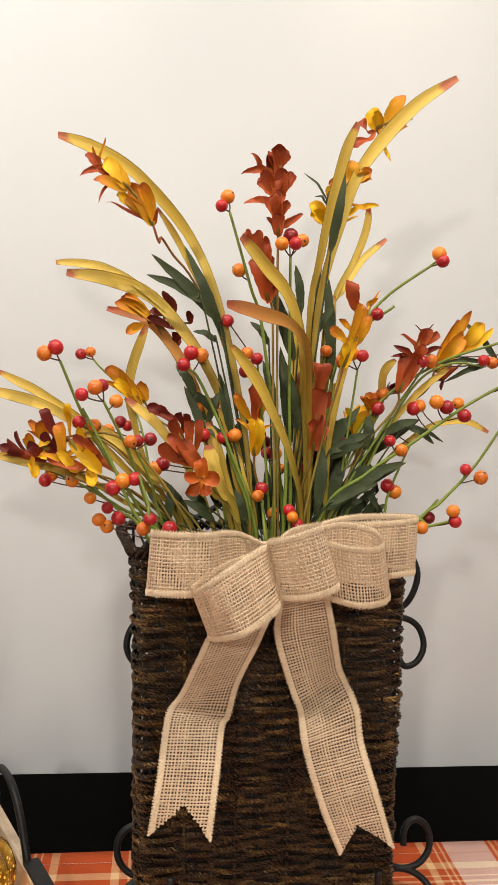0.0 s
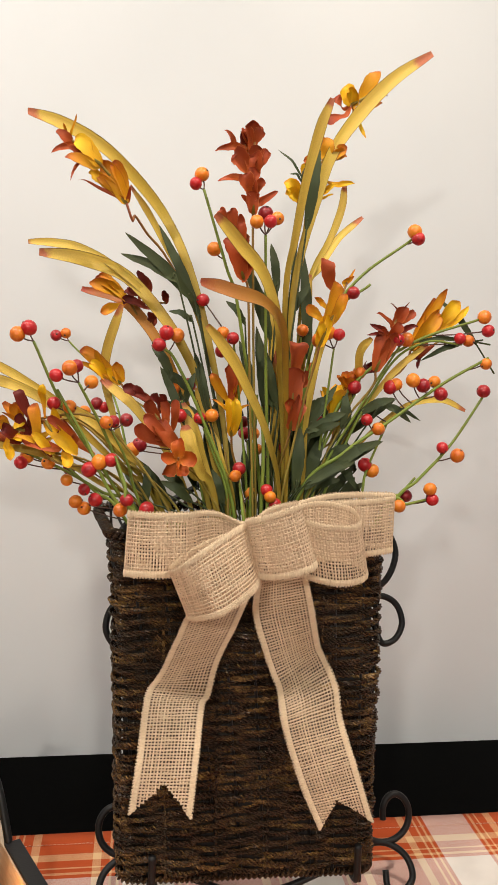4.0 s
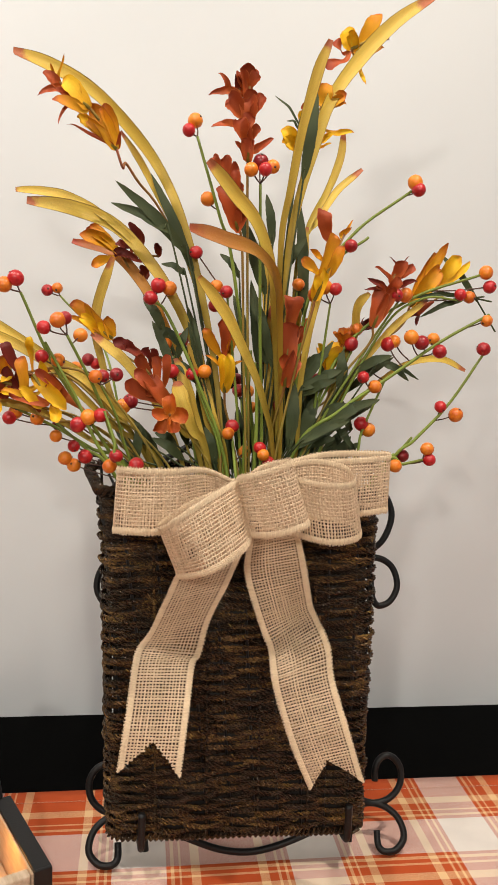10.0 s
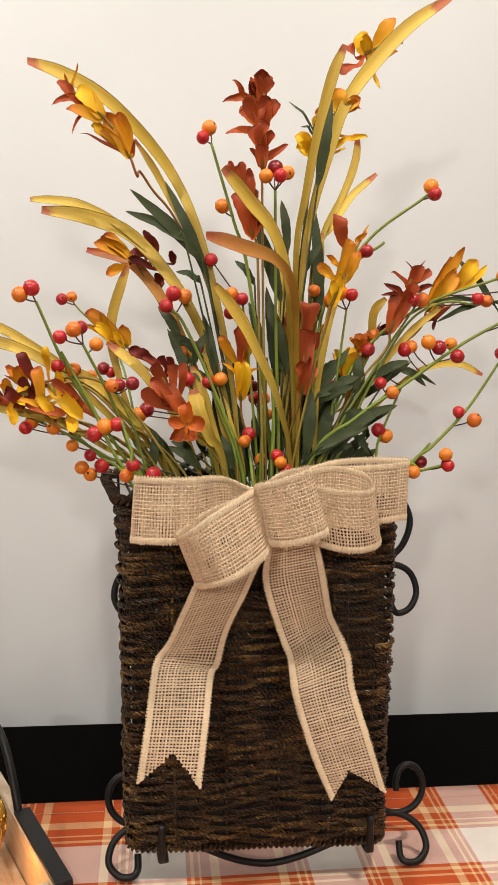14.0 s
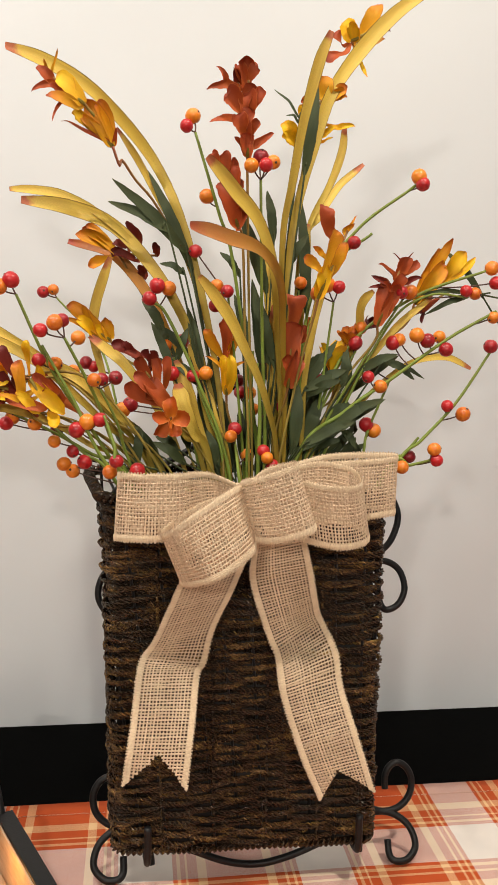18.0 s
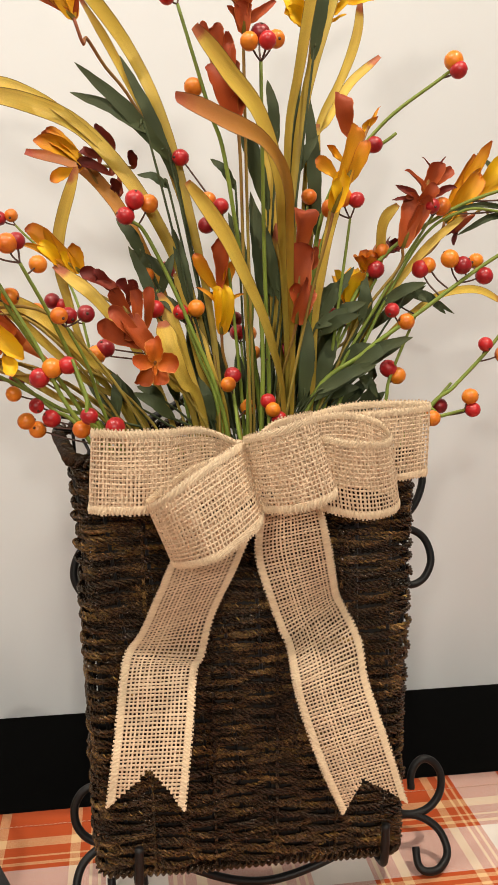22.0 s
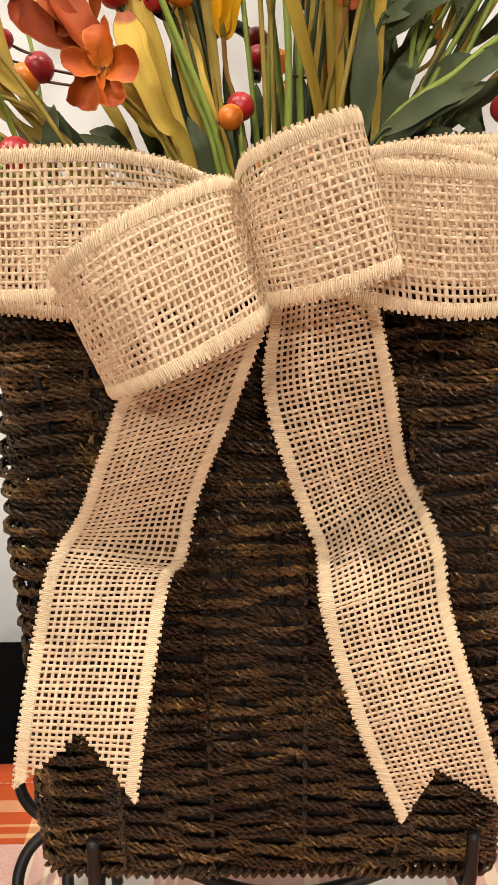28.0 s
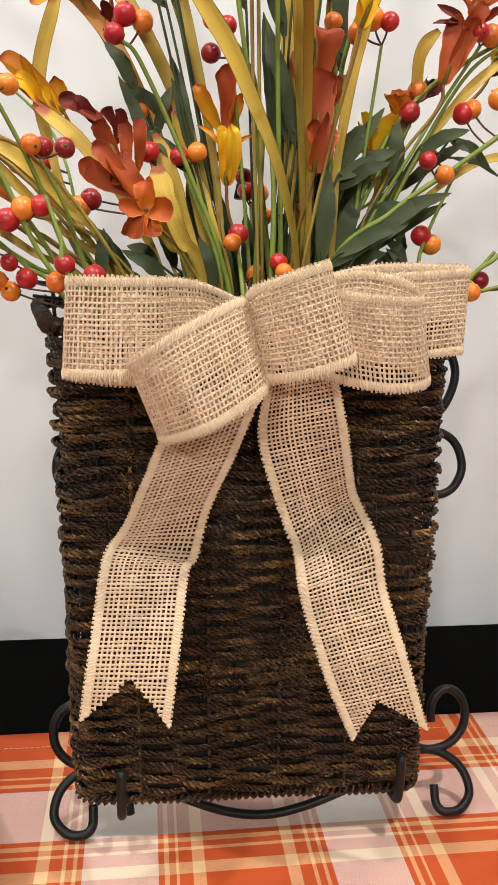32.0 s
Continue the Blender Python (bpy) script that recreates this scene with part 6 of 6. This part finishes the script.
for y0, sg in ((0.0, -1), (WID, 1)):
    yy = y0 - sg * 0.0065
    part("iron_strap", box((0.124, 0.0165, 0.004), 0.001, (0.060, y0 - sg * 0.003, HGT + 0.0025)), MAT_IRON, crate, smooth=False)
    for xx in (-0.003, LEN + 0.003):
        part("iron_corner", box((0.004, 0.0165, HGT + 0.004), 0.001, (xx, y0 - sg * 0.003, HGT / 2 + 0.0025)), MAT_IRON, crate, smooth=False)
    arch = curve_points([(0.120, yy, HGT - 0.010), (0.123, yy, HGT + 0.004), (0.137, yy, HGT + 0.024), (0.153, yy, HGT + 0.041), (0.174, yy, HGT + 0.054), (0.200, yy, HGT + 0.059), (0.228, yy, HGT + 0.054), (0.246, yy, HGT + 0.036), (0.254, yy, HGT + 0.010), (0.255, yy, HGT - 0.010)], 50)
    part("handle", tube(arch, 0.0042, 10), MAT_IRON, crate)


def mat_glass():
    m, nt, b = material("amber_mercury_glass", 0.06, 0.55)
    co = coords(nt)
    n1 = noise_tex(nt, co, 40.0, 4, 0.65)
    fleck = node(nt, "ShaderNodeTexVoronoi", Scale=210.0)
    nt.links.new(co, fleck.inputs["Vector"])
    patch = noise_tex(nt, co, 30.0, 3, 0.6)
    nt.links.new(ramp(nt, n1, [(0.35, (0.16, 0.065, 0.008)), (0.52, (0.50, 0.24, 0.02)), (0.7, (0.90, 0.56, 0.10))]), b.inputs["Base Color"])
    # the lamp inside shows through the bare flecks of the coating
    shine = mix(nt, 1.0, ramp(nt, fleck.outputs["Distance"], [(0.12, (1, 1, 1)), (0.38, (0, 0, 0))]), ramp(nt, patch, [(0.46, (0.03,) * 3), (0.62, (1, 1, 1))]), "MULTIPLY")
    nt.links.new(mix(nt, 1.0, shine, (1.0, 0.62, 0.10), "MULTIPLY"), b.inputs["Emission Color"])
    b.inputs["Emission Strength"].default_value = 1.3
    bump(nt, b, n1, 0.7, 0.003)
    return m


MAT_GLASS = mat_glass()


def pumpkin_mesh(r):
    v, f, seg, rings = [], [], 72, 22
    for i in range(rings + 1):
        t = math.pi * i / rings
        for s in range(seg):
            a = 2 * math.pi * s / seg
            rib = 1 - 0.12 * abs(math.cos(a * 4)) ** 6 * math.sin(t)
            q = r * rib * (math.sin(t) ** 0.8 if 0 < t < math.pi else 0)
            z = r * 0.80 * math.cos(t) - 0.16 * r * math.exp(-(t / 0.5) ** 2)
            v.append((q * math.cos(a), q * math.sin(a), z))
    for i in range(rings):
        for s in range(seg):
            j = (s + 1) % seg
            f.append((i * seg + s, (i + 1) * seg + s, (i + 1) * seg + j, i * seg + j))
    return v, f


PUMPKIN_AT = crate.matrix_world @ Vector((0.116, 0.083, 0.064))
pumpkin = thing("glass_pumpkin", "glowing amber mercury glass pumpkin sitting in the wooden crate", "pumpkin", at=Matrix.Translation(PUMPKIN_AT))
part("body", pumpkin_mesh(0.062), MAT_GLASS, pumpkin)
part("stalk", tube(curve_points([(0, 0, 0.036), (0.002, 0, 0.052), (0.010, 0.004, 0.066)], 12), lambda k: lerp(0.009, 0.006, k), 10), MAT_GLASS, pumpkin)
glow = bpy.data.lights.new("pumpkin_glow", "POINT")
glow.energy, glow.color, glow.shadow_soft_size = 0.09, (1.0, 0.42, 0.07), 0.01
glow_ob = new("pumpkin_glow", glow)
glow_ob.location = crate.matrix_world @ Vector((0.052, 0.040, 0.050))
